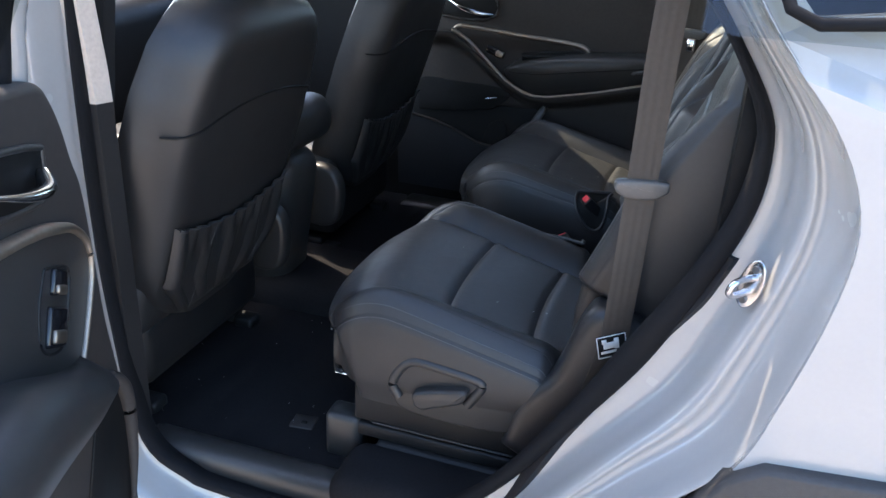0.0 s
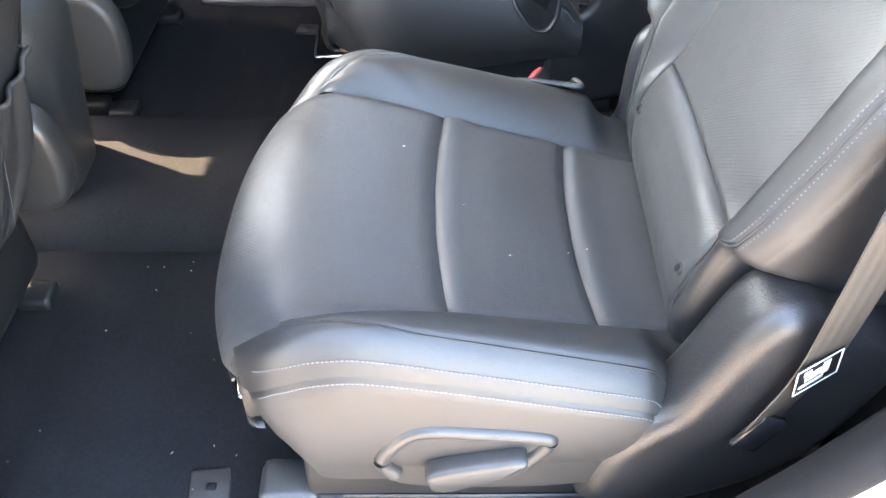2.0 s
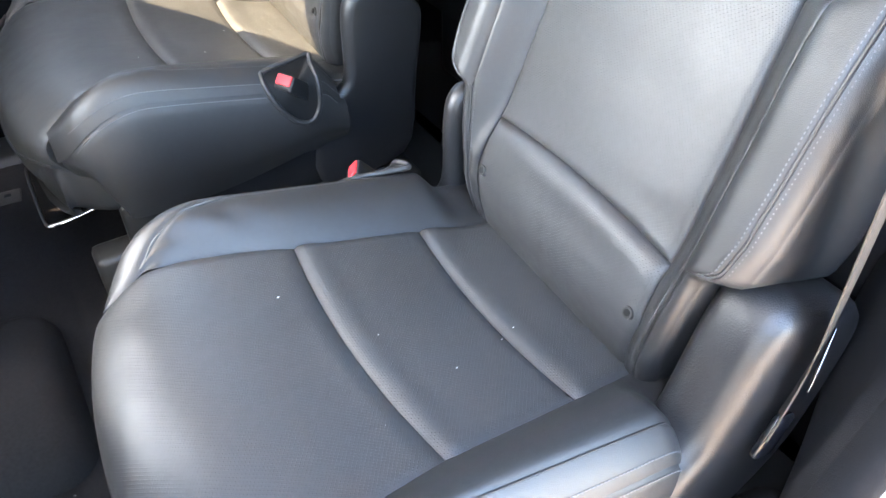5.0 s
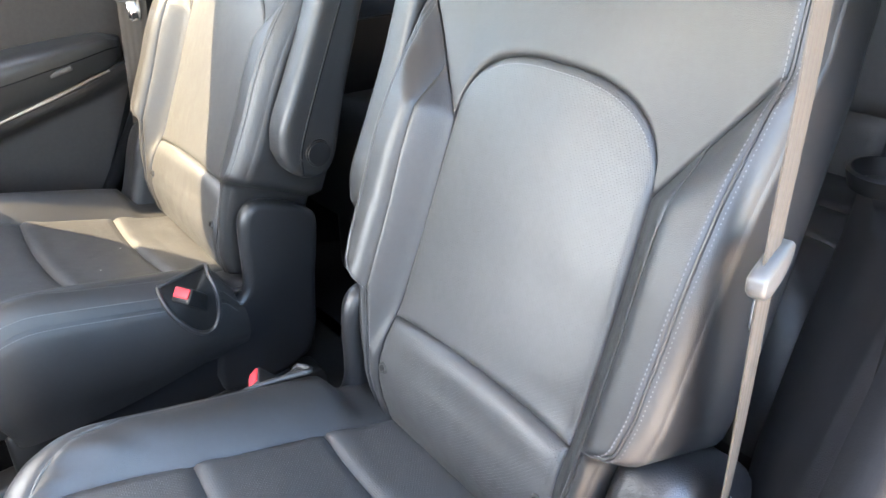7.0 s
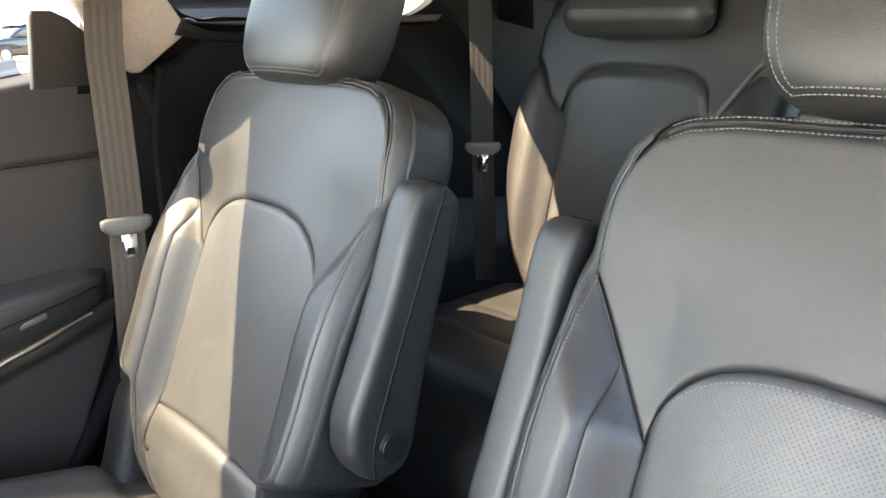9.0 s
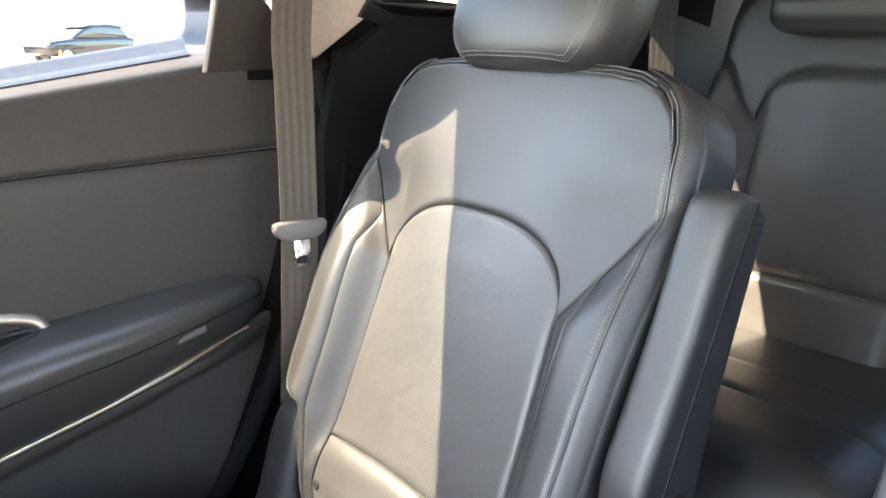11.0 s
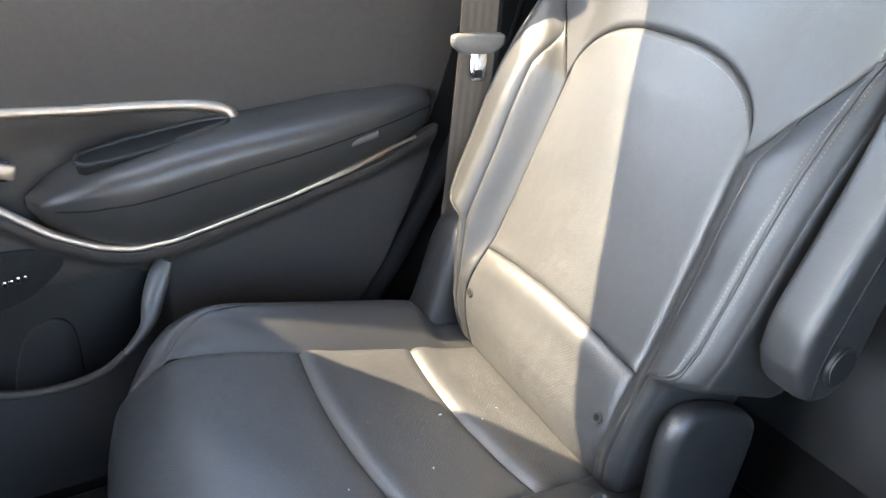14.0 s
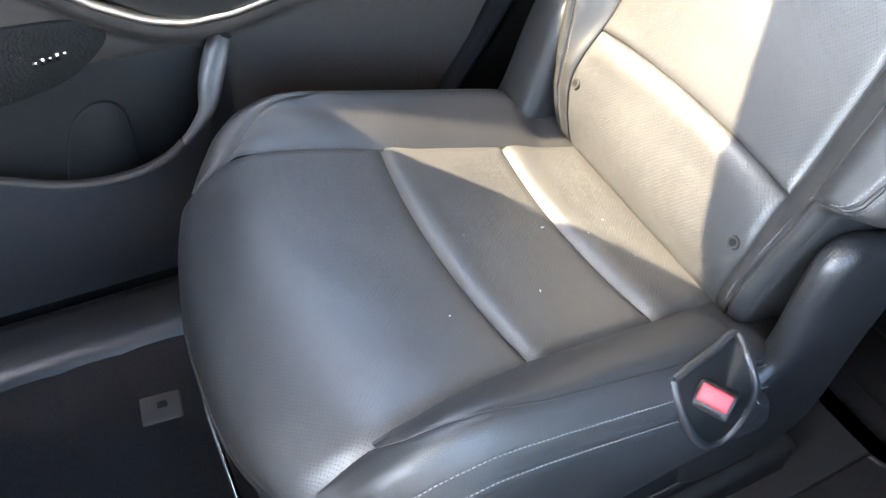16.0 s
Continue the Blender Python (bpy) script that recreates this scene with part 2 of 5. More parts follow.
def rbox(size, at=(0, 0, 0), bevel=0.005, seg=2, rot=(0, 0, 0)):
    bm = bmesh.new()
    bmesh.ops.create_cube(bm, size=1.0)
    bmesh.ops.scale(bm, vec=size, verts=bm.verts)
    if bevel:
        bmesh.ops.bevel(bm, geom=list(bm.edges), offset=min(bevel, min(size) * 0.49), segments=seg, profile=0.5, affect="EDGES")
    bmesh.ops.transform(bm, matrix=pose(*at, *rot), verts=bm.verts)
    return bm


def prism(outline, depth, m=None, bevel=0.004, seg=2):
    """A flat outline (x, y) thickened along z and bevelled, then moved by m."""
    bm = bmesh.new()
    f = bm.faces.new([bm.verts.new((x, y, 0)) for x, y in outline])
    r = bmesh.ops.extrude_face_region(bm, geom=[f])
    bmesh.ops.translate(bm, vec=(0, 0, depth), verts=[v for v in r["geom"] if isinstance(v, bmesh.types.BMVert)])
    if bevel:
        es = [e for e in bm.edges if abs(e.verts[0].co.z - e.verts[1].co.z) < 1e-6]
        bmesh.ops.bevel(bm, geom=es, offset=bevel, segments=seg, profile=0.5, affect="EDGES")
    if m is not None:
        bmesh.ops.transform(bm, matrix=m, verts=bm.verts)
    return bm


def loft(name, rings, mat, parent, label="", caps=True):
    """A skin through closed rings of equal length."""
    n = len(rings[0])
    V = [p for r in rings for p in r]
    F = [(i * n + s, i * n + (s + 1) % n, (i + 1) * n + (s + 1) % n, (i + 1) * n + s) for i in range(len(rings) - 1) for s in range(n)]
    if caps:
        F += [tuple(range(n))[::-1], tuple((len(rings) - 1) * n + s for s in range(n))]
    return mesh_object(name, V, F, mat, parent, label)


def lerp(a, b, t):
    return a + (b - a) * t


def table(pairs):
    """A smooth lookup through (x, y) pairs."""
    X, Y = zip(*sorted(pairs))
    return lambda x: float(np.interp(x, X, Y))


def smooth01(t):
    t = max(0.0, min(1.0, t))
    return t * t * (3 - 2 * t)


def edge_dip(u, v, su, sv, depth=0.010, roll=0.016):
    """How far a padded panel sinks towards its seams: su, sv are its sizes in metres."""
    d = min(u * su, (1 - u) * su, v * sv, (1 - v) * sv)
    t = max(0.0, 1 - d / roll)
    return depth * (1 - math.sqrt(max(0.0, 1 - t * t)))


# ---- second-row captain chairs ----
FLOOR = 0.45
PROFILE = spline([(0.055, 0.728), (-0.02, 0.738), (-0.103, 0.757), (-0.19, 0.776), (-0.268, 0.793), (-0.35, 0.808), (-0.42, 0.812), (-0.475, 0.800), (-0.522, 0.770), (-0.540, 0.72), (-0.538, 0.66), (-0.522, 0.615)], 110)
PX = [float(p[0]) for p in PROFILE]
PZ = [float(p[1]) for p in PROFILE]
INSERT = table([(0.06, 0.148), (0.0, 0.152), (-0.103, 0.163), (-0.268, 0.176), (-0.34, 0.188), (-0.40, 0.198), (-0.44, 0.205), (-0.55, 0.207)])
MIDSEAM = table([(0.06, 0.238), (-0.05, 0.243), (-0.30, 0.243), (-0.37, 0.236), (-0.42, 0.222), (-0.445, 0.207), (-0.5, 0.207)])
OUTER = table([(0.06, 0.264), (0.0, 0.270), (-0.30, 0.271), (-0.38, 0.272), (-0.43, 0.268), (-0.46, 0.259), (-0.485, 0.243), (-0.503, 0.222), (-0.51, 0.211)])


def profile_at(k):
    """Point of the cushion's centre line at k, 0 rear to 1 under the nose."""
    q = max(0.0, min(1.0, k)) * 110
    i = min(int(q), 109)
    return lerp(PX[i], PX[i + 1], q - i), lerp(PZ[i], PZ[i + 1], q - i)


NOSE = table([(PZ[i], PX[i]) for i in range(80, 111)])


def k_of_x(x):
    return float(np.interp(-x, [-p for p in PX[:90]], [i / 110 for i in range(90)]))


def insert_point(k, w):
    px, pz = profile_at(k)
    a = abs(w) / 0.2
    nose = smooth01((k - 0.45) / 0.4)
    under = smooth01((0.765 - pz) / 0.14) if k > 0.6 else 0.0
    return px + 0.026 * a ** 2.6 * nose + 0.075 * a ** 4 * under, w * (1 - 0.08 * under), pz + 0.010 * a * a * (1 - nose) - 0.006 * a ** 3 * smooth01((k - 0.55) / 0.15)


def bolster_point(x, w):
    """The cushion's side bolster: rises from the insert's seam and rolls over outward."""
    k = k_of_x(x)
    b, o = INSERT(x), OUTER(x)
    e = insert_point(k, b)
    t = max(0.0, (w - b) / max(0.004, o - b))
    front = (1 - smooth01((-x - 0.35) / 0.16)) * lerp(0.3, 1.0, smooth01((-x - 0.035) / 0.035))
    rise = 0.041 * front * math.sin(min(1.0, t / 0.62) * math.pi / 2)
    roll = 0.036 * max(0.0, (t - 0.62) / 0.38) ** 1.8
    return e[0], w, e[2] + rise - roll - 0.010 * smooth01((-x - 0.45) / 0.065) * min(1.0, t)


def captain_seat(s, dx, yc, lean, drop, half, mid, label):
    """s: +1 where the car's middle lies towards +y; lean: degrees of recline; drop: how far the back sits lower; half, mid: its breadth and where its middle lies."""
    seat = thing("captain_seat", label, "car seat", "second-row captain chairs", at=(dx - 0.2, yc, FLOOR))
    L = lambda p: (p[0] + 0.2, p[1] * s, p[2] - FLOOR)

    # cushion core
    rings = []
    for i in range(25):
        k = i / 24 * 0.99
        px, pz = profile_at(k)
        ring = []
        for j in range(24):
            a = 2 * math.pi * j / 24
            cw = math.copysign(abs(math.cos(a)) ** 0.35, math.cos(a))
            sw = math.copysign(abs(math.sin(a)) ** 0.35, math.sin(a))
            hw = OUTER(px) - 0.011
            bot = 0.615
            ring.append(L((px + 0.010 * smooth01((k - 0.5) / 0.4) + 0.034 * (abs(cw) * hw / 0.2) ** 2.6 * smooth01((k - 0.45) / 0.4), cw * hw, lerp(bot, max(bot + 0.01, pz - 0.018), (sw + 1) / 2))))
        rings.append(ring)
    loft("cushion_core", rings, LEATHER, seat)

    # three perforated insert panels
    kb, kc, ke = k_of_x(-0.103), k_of_x(-0.268), 0.96
    for nm, k0, k1, bow0, bow1 in (("rear_insert", 0.0, kb, 0, 0.010), ("middle_insert", kb, kc, 0.010, 0.012), ("front_insert", kc, ke, 0.012, 0)):
        def fn(u, v, k0=k0, k1=k1, bow0=bow0, bow1=bow1):
            k = lerp(k0, k1, u)
            x, z = profile_at(k)
            hw = (INSERT(x) if k < 0.8 else 0.207) + 0.003
            w = lerp(-hw, hw, v)
            q = 1 - (2 * v - 1) ** 2
            kk = k + lerp(bow0, bow1, u) * q * 1.3
            p = insert_point(kk, w)
            d = edge_dip(u, v, (k1 - k0) * 0.80, 2 * hw, 0.007, 0.013)
            puff = 0.006 * math.sin(math.pi * min(1, max(0, u))) * q
            ridge = 0.003 * math.exp(-(((1 - u) * (k1 - k0) * 0.8 - 0.016) / 0.016) ** 2) if k1 < 0.9 else 0
            fz = smooth01((k - 0.55) / 0.25)
            n = (-fz, 0, 1 - fz * 0.8)
            g = puff + ridge - d
            return L((p[0] + n[0] * g, p[1], p[2] + n[2] * g))
        sheet(nm, fn, 44 if k1 > 0.9 else 24, 40, PERF, seat, thick=-0.02 * s)
    # seam shadow line between the panels is the dip itself; bolsters either side
    for side in (1, -1):
        def top(u, v):
            x = lerp(0.03, -0.445, u)
            w = lerp(INSERT(x) - 0.003, MIDSEAM(x) + 0.002, v)
            p = bolster_point(x, w)
            wd = max(0.004, MIDSEAM(x) - INSERT(x))
            d = edge_dip(0.5, v, 0.47, wd, 0.0045 * min(1, wd / 0.03), min(0.010, wd * 0.40))
            crease = 0.0016 * math.sin(u * 40 + 2 * math.sin(v * 5)) * smooth01((u - 0.6) / 0.2) * (1 if side == s else 0.3)
            return L((p[0], p[1] * side, p[2] - d + crease))
        sheet("bolster_top", top, 50, 12, LEATHER, seat)

        def rim(u, v):
            x = lerp(-0.040, -0.508, u)
            w = lerp(max(MIDSEAM(x) - 0.002, INSERT(x) - 0.004), max(OUTER(x), 0.2095), v)
            p = bolster_point(x, w)
            d = edge_dip(0.5, v, 0.55, 0.05, 0.0042, 0.007)
            return L((p[0], p[1] * side, p[2] - d))
        sheet("bolster_rim", rim, 56, 8, LEATHER, seat)

        tube("edge_seam", [L((lambda p: (p[0], p[1] * side, p[2] - 0.0022))(bolster_point(x, MIDSEAM(x)))) for x in [lerp(-0.005, -0.44, i / 50) for i in range(51)]], 0.0017, LEATHER, seat, "", 6)
        # side skirt: from the double seam down, round the front corner
        path = []
        for i in range(61):
            xp = lerp(-0.042, -0.506, i / 60)
            q = bolster_point(xp, OUTER(xp))
            path.append((q[0] + (0.01 if i == 0 else 0), max(OUTER(xp), 0.2095) + 0.001, q[2] - 0.003, xp))
        for i in range(1, 6):
            x, w, z, xp = path[60]
            path.append((x + 0.006 * i, w - 0.004 * i, z - 0.001 * i, xp - 0.0001 * i))

        def skirt(u, v):
            x, w, top_z, xp = path[min(65, int(round(u * 65)))]
            f = smooth01((-xp - 0.40) / 0.09)
            low = lerp(0.655, 0.622, smooth01(-xp / 0.3))
            z = lerp(top_z, low, v)
            bulge = 0.010 * math.sin(math.pi * min(1, v * 1.1)) - 0.035 * max(0, v - 0.7) ** 2 * 6 * (0.3 + f)
            roll = 0.006 * max(0.0, 1 - v / 0.06) ** 2
            g = bulge - roll
            end, tuck = smooth01((-xp - 0.455) / 0.048), smooth01((0.765 - z) / 0.14)
            xs = x - f * 0.6 * g + 0.030 * tuck * f
            xn = NOSE(z) + 0.034 * (w / 0.2) ** 2.6 + 0.045 * tuck * (w / 0.2) ** 4 + 0.002
            return L((lerp(xs, max(xn, x - 0.03) + max(0.0, (-xp - 0.50605) * 60), end), (w + (1 - 0.5 * f) * g - 0.012 * tuck * f) * side, z))
        sheet("side_skirt", skirt, 65, 16, LEATHER, seat)
        # stitches along the seams
        xs = [lerp(-0.005, -0.43, i / 40) for i in range(41)]
        stitching("stitching", [L((bolster_point(x, MIDSEAM(x) + 0.006)[0], (MIDSEAM(x) + 0.006) * side, bolster_point(x, MIDSEAM(x) + 0.006)[2] - 0.0015)) for x in xs], (0, 0.2 * side * s, 1), seat)
        rowa, rowb = [], []
        for x in [lerp(-0.03, -0.475, i / 40) for i in range(41)]:
            o = OUTER(x)
            a = bolster_point(x, o - 0.006)
            rowa.append(L((a[0], (o - 0.0055) * side, a[2] + 0.001)))
            rowb.append(L((a[0], (o + 0.004) * side, bolster_point(x, o)[2] - 0.010)))
        stitching("stitching", rowa, (0, 0.7 * side * s, 0.7), seat)
        stitching("stitching", rowb, (0, 0.95 * side * s, 0.2), seat)

    # backrest, in its own leaning frame: h up the back, w across, o out of its face
    th = radians(lean)
    T, N = (math.sin(th), math.cos(th)), (-math.cos(th), math.sin(th))
    B0 = (-0.052, 0.755 - drop)
    # the back sits a little twisted on its hinges
    bk = lambda h, w, o: L((B0[0] + h * T[0] + o * N[0] + 0.045 * w * s, w * half + mid * s, B0[1] + h * T[1] + o * N[1]))
    WE = table([(0.0, 0.188), (0.10, 0.206), (0.180, 0.220), (0.188, 0.226), (0.196, 0.252), (0.206, 0.262), (0.24, 0.268), (0.40, 0.272), (0.56, 0.272), (0.64, 0.266), (0.675, 0.254), (0.700, 0.232), (0.715, 0.200), (0.722, 0.15), (0.726, 0.0)])
    WI = table([(0.0, 0.150), (0.09, 0.168), (0.17, 0.164), (0.30, 0.161), (0.42, 0.158)])
    AMP = table([(0.0, 0.014), (0.10, 0.030), (0.19, 0.041), (0.36, 0.040), (0.40, 0.037), (0.44, 0.031), (0.48, 0.022), (0.52, 0.014), (0.56, 0.006), (0.60, 0.002), (0.65, 0.0), (0.73, 0.0)])
    LOWER = table([(0.0, -0.048), (0.02, -0.032), (0.045, -0.016), (0.07, -0.005), (0.10, 0.001), (0.13, 0.003), (0.18, 0.0), (0.30, -0.003), (0.45, 0.0), (0.73, 0.0)])
    HL, HA, WA = 0.166, 0.424, 0.158  # lumbar seam, where the arch's sides end, arch half-width
    MID = 0.200
    RND = 0.030

    def face(h, w):
        """How far the padded face stands out of the back's plane."""
        a = abs(w)
        we = WE(h)
        start = WI(min(h, 0.42)) if h < HA else WA - 0.003 + (h - HA) / 1.45
        side_up = smooth01((a - start) / max(0.022, min(0.060, 0.270 - start))) * AMP(h)
        dish = -0.010 * min(1.0, a / 0.158) ** 2 * smooth01((h - 0.1) / 0.1) * (1 - smooth01((a - start) / 0.03)) * (1 - smooth01((h - 0.52) / 0.1))
        edge = max(0.0, 1 - (we - a) / RND)
        roll = RND * (1 - math.sqrt(max(0.0, 1 - min(1, edge) ** 2)))
        topr = max(0.0, 1 - (0.726 - h) / RND)
        roll2 = RND * (1 - math.sqrt(max(0.0, 1 - min(1, topr) ** 2)))
        return side_up + dish + LOWER(h) - max(roll, roll2)

    THICK = lambda h: lerp(0.168, 0.118, min(1.0, h / 0.60))
    # core with its back and sides
    rings = []
    for i in range(57):
        h = lerp(0.006, 0.7235, (i / 56) ** 0.92)
        we = WE(h) - 0.003
        fr, thick = [], THICK(h)
        for j in range(33):
            w = lerp(-we, we, j / 32)
            fr.append(bk(h, w, face(h, w) - 0.009))
        for j in range(21):
            w = lerp(we, -we, j / 20)
            e = max(0.0, 1 - (we - abs(w)) / 0.022)
            topr = max(0.0, 1 - (0.726 - h) / 0.04)
            back = -thick + 0.016 * (1 - math.sqrt(max(0, 1 - e * e))) + 0.026 * topr * topr
            fr.append(bk(h, w, back))
        rings.append(fr)
    loft("backrest_core", rings, LEATHER, seat, "black leather backrest body with a padded edge")

    top_h = lambda w: HA + 0.097 * (1 - min(1.0, abs(w) / WA) ** 2.8) ** (1 / 2.1)
    low_h = lambda q: HL + 0.012 * (1 - q * q) - 0.006

    def lumbar(u, v):
        q = 2 * v - 1
        h = lerp(0.004, low_h(q), u)
        w = q * WI(h)
        d = edge_dip(u, v, HL, 0.33, 0.008, 0.013)
        ridge = 0.005 * math.exp(-(((1 - u) * HL - 0.020) / 0.018) ** 2) * (1 - q ** 4)
        crease = 0.0012 * math.exp(-((q + 0.05 - 0.25 * u) / 0.05) ** 2) * math.sin(math.pi * u)
        return bk(h, w, face(h, w) - d + ridge - crease)
    sheet("lumbar_panel", lumbar, 40, 60, PERF, seat, dense=True)

    def centre(u, v):
        q = 2 * v - 1
        h = lerp(low_h(q), top_h(q * WA), u)
        w = q * WI(min(h, 0.42))
        d = edge_dip(u, v, 0.33, 0.31, 0.0065, 0.012)
        return bk(h, w, face(h, w) - d + 0.003 * math.sin(math.pi * u))
    sheet("centre_panel", centre, 70, 64, PERF, seat, dense=True)
    stitching("stitching", [bk(top_h(w) - 0.009, w, face(top_h(w) - 0.009, w) - 0.0002) for w in [lerp(-0.140, 0.140, i / 60) for i in range(61)]], (N[0], 0, N[1]), seat)

    # shoulder panel above the arch, down to the wing seams
    def wing_h(w):
        return HA + (abs(w) - WA) * 1.45

    PIP = lambda h: WE(h) - 0.019
    TOPSEAM = table([(0, 0.712), (0.14, 0.709), (0.185, 0.702), (0.212, 0.690), (0.232, 0.668), (0.245, 0.635), (0.251, 0.59), (0.253, 0.558)])

    def shoulder(u, v):
        w = lerp(-0.252, 0.252, v)
        lo = top_h(w) if abs(w) <= WA else wing_h(w)
        hi = max(TOPSEAM(abs(w)), lo + 0.003)
        h = lerp(lo, hi, u)
        d = edge_dip(u, v, max(0.02, hi - lo), 0.504, 0.006, 0.011)
        return bk(h, w, face(h, w) - d)
    sheet("shoulder_panel", shoulder, 50, 110, LEATHER, seat, dense=True)

    for side in (1, -1):
        for inner_half in (True, False):
            def bolster(u, v, inner_half=inner_half):
                h = lerp(0.010, 0.556, u)
                wi = WI(h) if h < HA else WA + (h - HA) / 1.45
                wo = max(wi + 0.002, PIP(h))
                mid = min(max(MID, wi + 0.001), wo - 0.0005)
                a, b = (wi, mid) if inner_half else (mid, wo)
                w = lerp(a, b, v)
                wd = max(0.001, b - a)
                d = edge_dip(u, v, 0.54, wd, 0.0042 * min(1, wd / 0.02), min(0.008, wd * 0.4))
                pull = 0.0012 * math.sin(h * 70 + 3 * v) * smooth01((0.26 - h) / 0.08) * math.sin(math.pi * v)
                return bk(h, w * side, face(h, w) - d + pull)
            sheet("back_bolster", bolster, 110, 16, LEATHER, seat, dense=True)
        stitching("stitching", [bk(h, (MID + 0.006) * side, face(h, MID + 0.006) - 0.0018) for h in [lerp(0.20, 0.475, i / 40) for i in range(41)]], (N[0], -0.3 * side * s, N[1]), seat)

        def gusset(u, v):
            h = lerp(0.010, 0.7155, u)
            wo, we = PIP(h), WE(h)
            if v < 0.45:
                w = lerp(wo, we, math.sin(v / 0.45 * math.pi / 2))
                o = face(h, min(w, we - 0.0004))
            else:
                w = we + 0.0015
                o = lerp(face(h, we - 0.0004), 0.020 - THICK(h), (v - 0.45) / 0.55)
            d = edge_dip(u, v, 0.7, 0.12, 0.004, 0.007)
            return bk(h, (w - (d if v >= 0.3 else 0)) * side, o - (d if v < 0.5 else 0))
        sheet("side_gusset", gusset, 120, 24, LEATHER, seat)
        # rolled seam with a stitch row on either side
        hs = [lerp(0.03, 0.690, i / 110) for i in range(111)]
        tube("edge_seam", [bk(h, PIP(h) * side, face(h, PIP(h)) - 0.0022) for h in hs], 0.0019, LEATHER, seat, "", 6)
        stitching("stitching", [bk(h, (PIP(h) - 0.0055) * side, face(h, PIP(h) - 0.0055) - 0.0006) for h in hs], (N[0], 0.3 * side * s, N[1]), seat)
        stitching("stitching", [bk(h, (PIP(h) + 0.0055) * side, face(h, PIP(h) + 0.0055) - 0.0006) for h in hs], (N[0] * 0.8, 0.6 * side * s, N[1]), seat)
    # double-stitched seam over the top edge
    ws = [lerp(-0.205, 0.205, i / 60) for i in range(61)]
    for off in (-0.006, 0.005):
        stitching("stitching", [bk(TOPSEAM(abs(w)) + off, w, face(TOPSEAM(abs(w)) + off, w) + 0.0006) for w in ws], (N[0] * 0.8, 0, 0.7), seat)
    tube("edge_seam", [bk(TOPSEAM(abs(w)), w, face(TOPSEAM(abs(w)), w) - 0.0016) for w in ws], 0.0019, LEATHER, seat, "", 6)
    # round cover buttons of the lower anchors
    for w in (0.151, -0.151):
        c = Vector(bk(0.092, w, face(0.092, w) + 0.0005))
        bm = bmesh.new()
        bmesh.ops.create_cone(bm, cap_ends=True, segments=20, radius1=0.0085, radius2=0.0065, depth=0.005)
        bmesh.ops.transform(bm, matrix=Matrix.Translation(c) @ Vector((N[0], 0, N[1])).to_track_quat("Z", "Y").to_matrix().to_4x4(), verts=bm.verts)
        button = part("anchor_button", bm, PLASTIC, seat, "round black plastic anchor cover")
        bm = bmesh.new()
        bmesh.ops.create_cone(bm, cap_ends=True, segments=16, radius1=0.0042, radius2=0.0040, depth=0.003)
        bmesh.ops.transform(bm, matrix=Matrix.Translation(c + Vector((N[0], 0, N[1])) * 0.0018) @ Vector((N[0], 0, N[1])).to_track_quat("Z", "Y").to_matrix().to_4x4(), verts=bm.verts)
        part("button_dimple", bm, LABEL_SHADE, button)

    # headrest on two posts
    hb = 0.700 + drop * 1.4
    def hr(u, v):
        a, b = 2 * math.pi * v, math.pi * (u - 0.5)
        ca, sa = math.cos(a), math.sin(a)
        w = 0.142 * math.copysign(abs(ca) ** 0.55, ca) * math.cos(b) ** 0.32
        o = (0.060 if sa > 0 else 0.082) * math.copysign(abs(sa) ** 0.65, sa) * math.cos(b) ** 0.35
        h = hb + 0.112 + 0.112 * math.copysign(abs(math.sin(b)) ** 0.75, math.sin(b))
        return bk(h, w * lerp(0.94, 1.0, u), o - 0.010)
    sheet("headrest", hr, 26, 48, LEATHER, seat, "black leather headrest with double stitching")
    for v0, ub in ((0.095, 0.13), (0.125, 0.165)):
        seam = [hr(lerp(0.93, ub, i / 30), v0) for i in range(31)] + [hr(ub, lerp(v0, 0.5 - v0, i / 30)) for i in range(1, 30)] + [hr(lerp(ub, 0.93, i / 30), 0.5 - v0) for i in range(31)]
        stitching("stitching", seam, (N[0], 0, N[1]), seat)
    for w in (0.075, -0.075):
        tube("headrest_post", [bk(0.66, w, -0.034), bk(0.80, w, -0.030)], 0.0065, STEEL, seat, "bright steel post", 12)
        c = bk(0.724, w, -0.034)
        part("post_guide", rbox((0.035, 0.052, 0.016), c, 0.006), SHELL, seat)

    # fold-up armrest on the inner side: a slab with a padded front face, blunt at its top
    aw0, aw1 = 0.278, 0.330
    out = [(0.268, 0.000), (0.244, -0.026), (0.238, -0.060), (0.250, -0.088), (0.285, -0.100), (0.38, -0.088), (0.51, -0.078), (0.578, -0.074), (0.598, -0.062), (0.604, -0.036), (0.597, -0.008), (0.568, 0.005), (0.47, 0.004), (0.38, 0.008), (0.310, 0.011)]
    outl = [(float(p[0]), float(p[1])) for p in spline(out + [out[0]], 90)[:-1]]
    arm = []
    for k in range(17):
        q = k / 16 * math.pi
        wv = lerp(aw0, aw1, 0.5 - 0.5 * math.copysign(abs(math.cos(q)) ** 0.45, math.cos(q)))
        inset = 0.020 * (1 - math.sin(q) ** 0.6)
        rg = []
        for j, (h, o) in enumerate(outl):
            h0, o0 = outl[j - 1]
            h2, o2 = outl[(j + 1) % len(outl)]
            nx, ny = o2 - o0, -(h2 - h0)
            ln = math.hypot(nx, ny)
            rg.append(bk(h - nx / ln * inset, wv, o - ny / ln * inset))
        arm.append(rg)
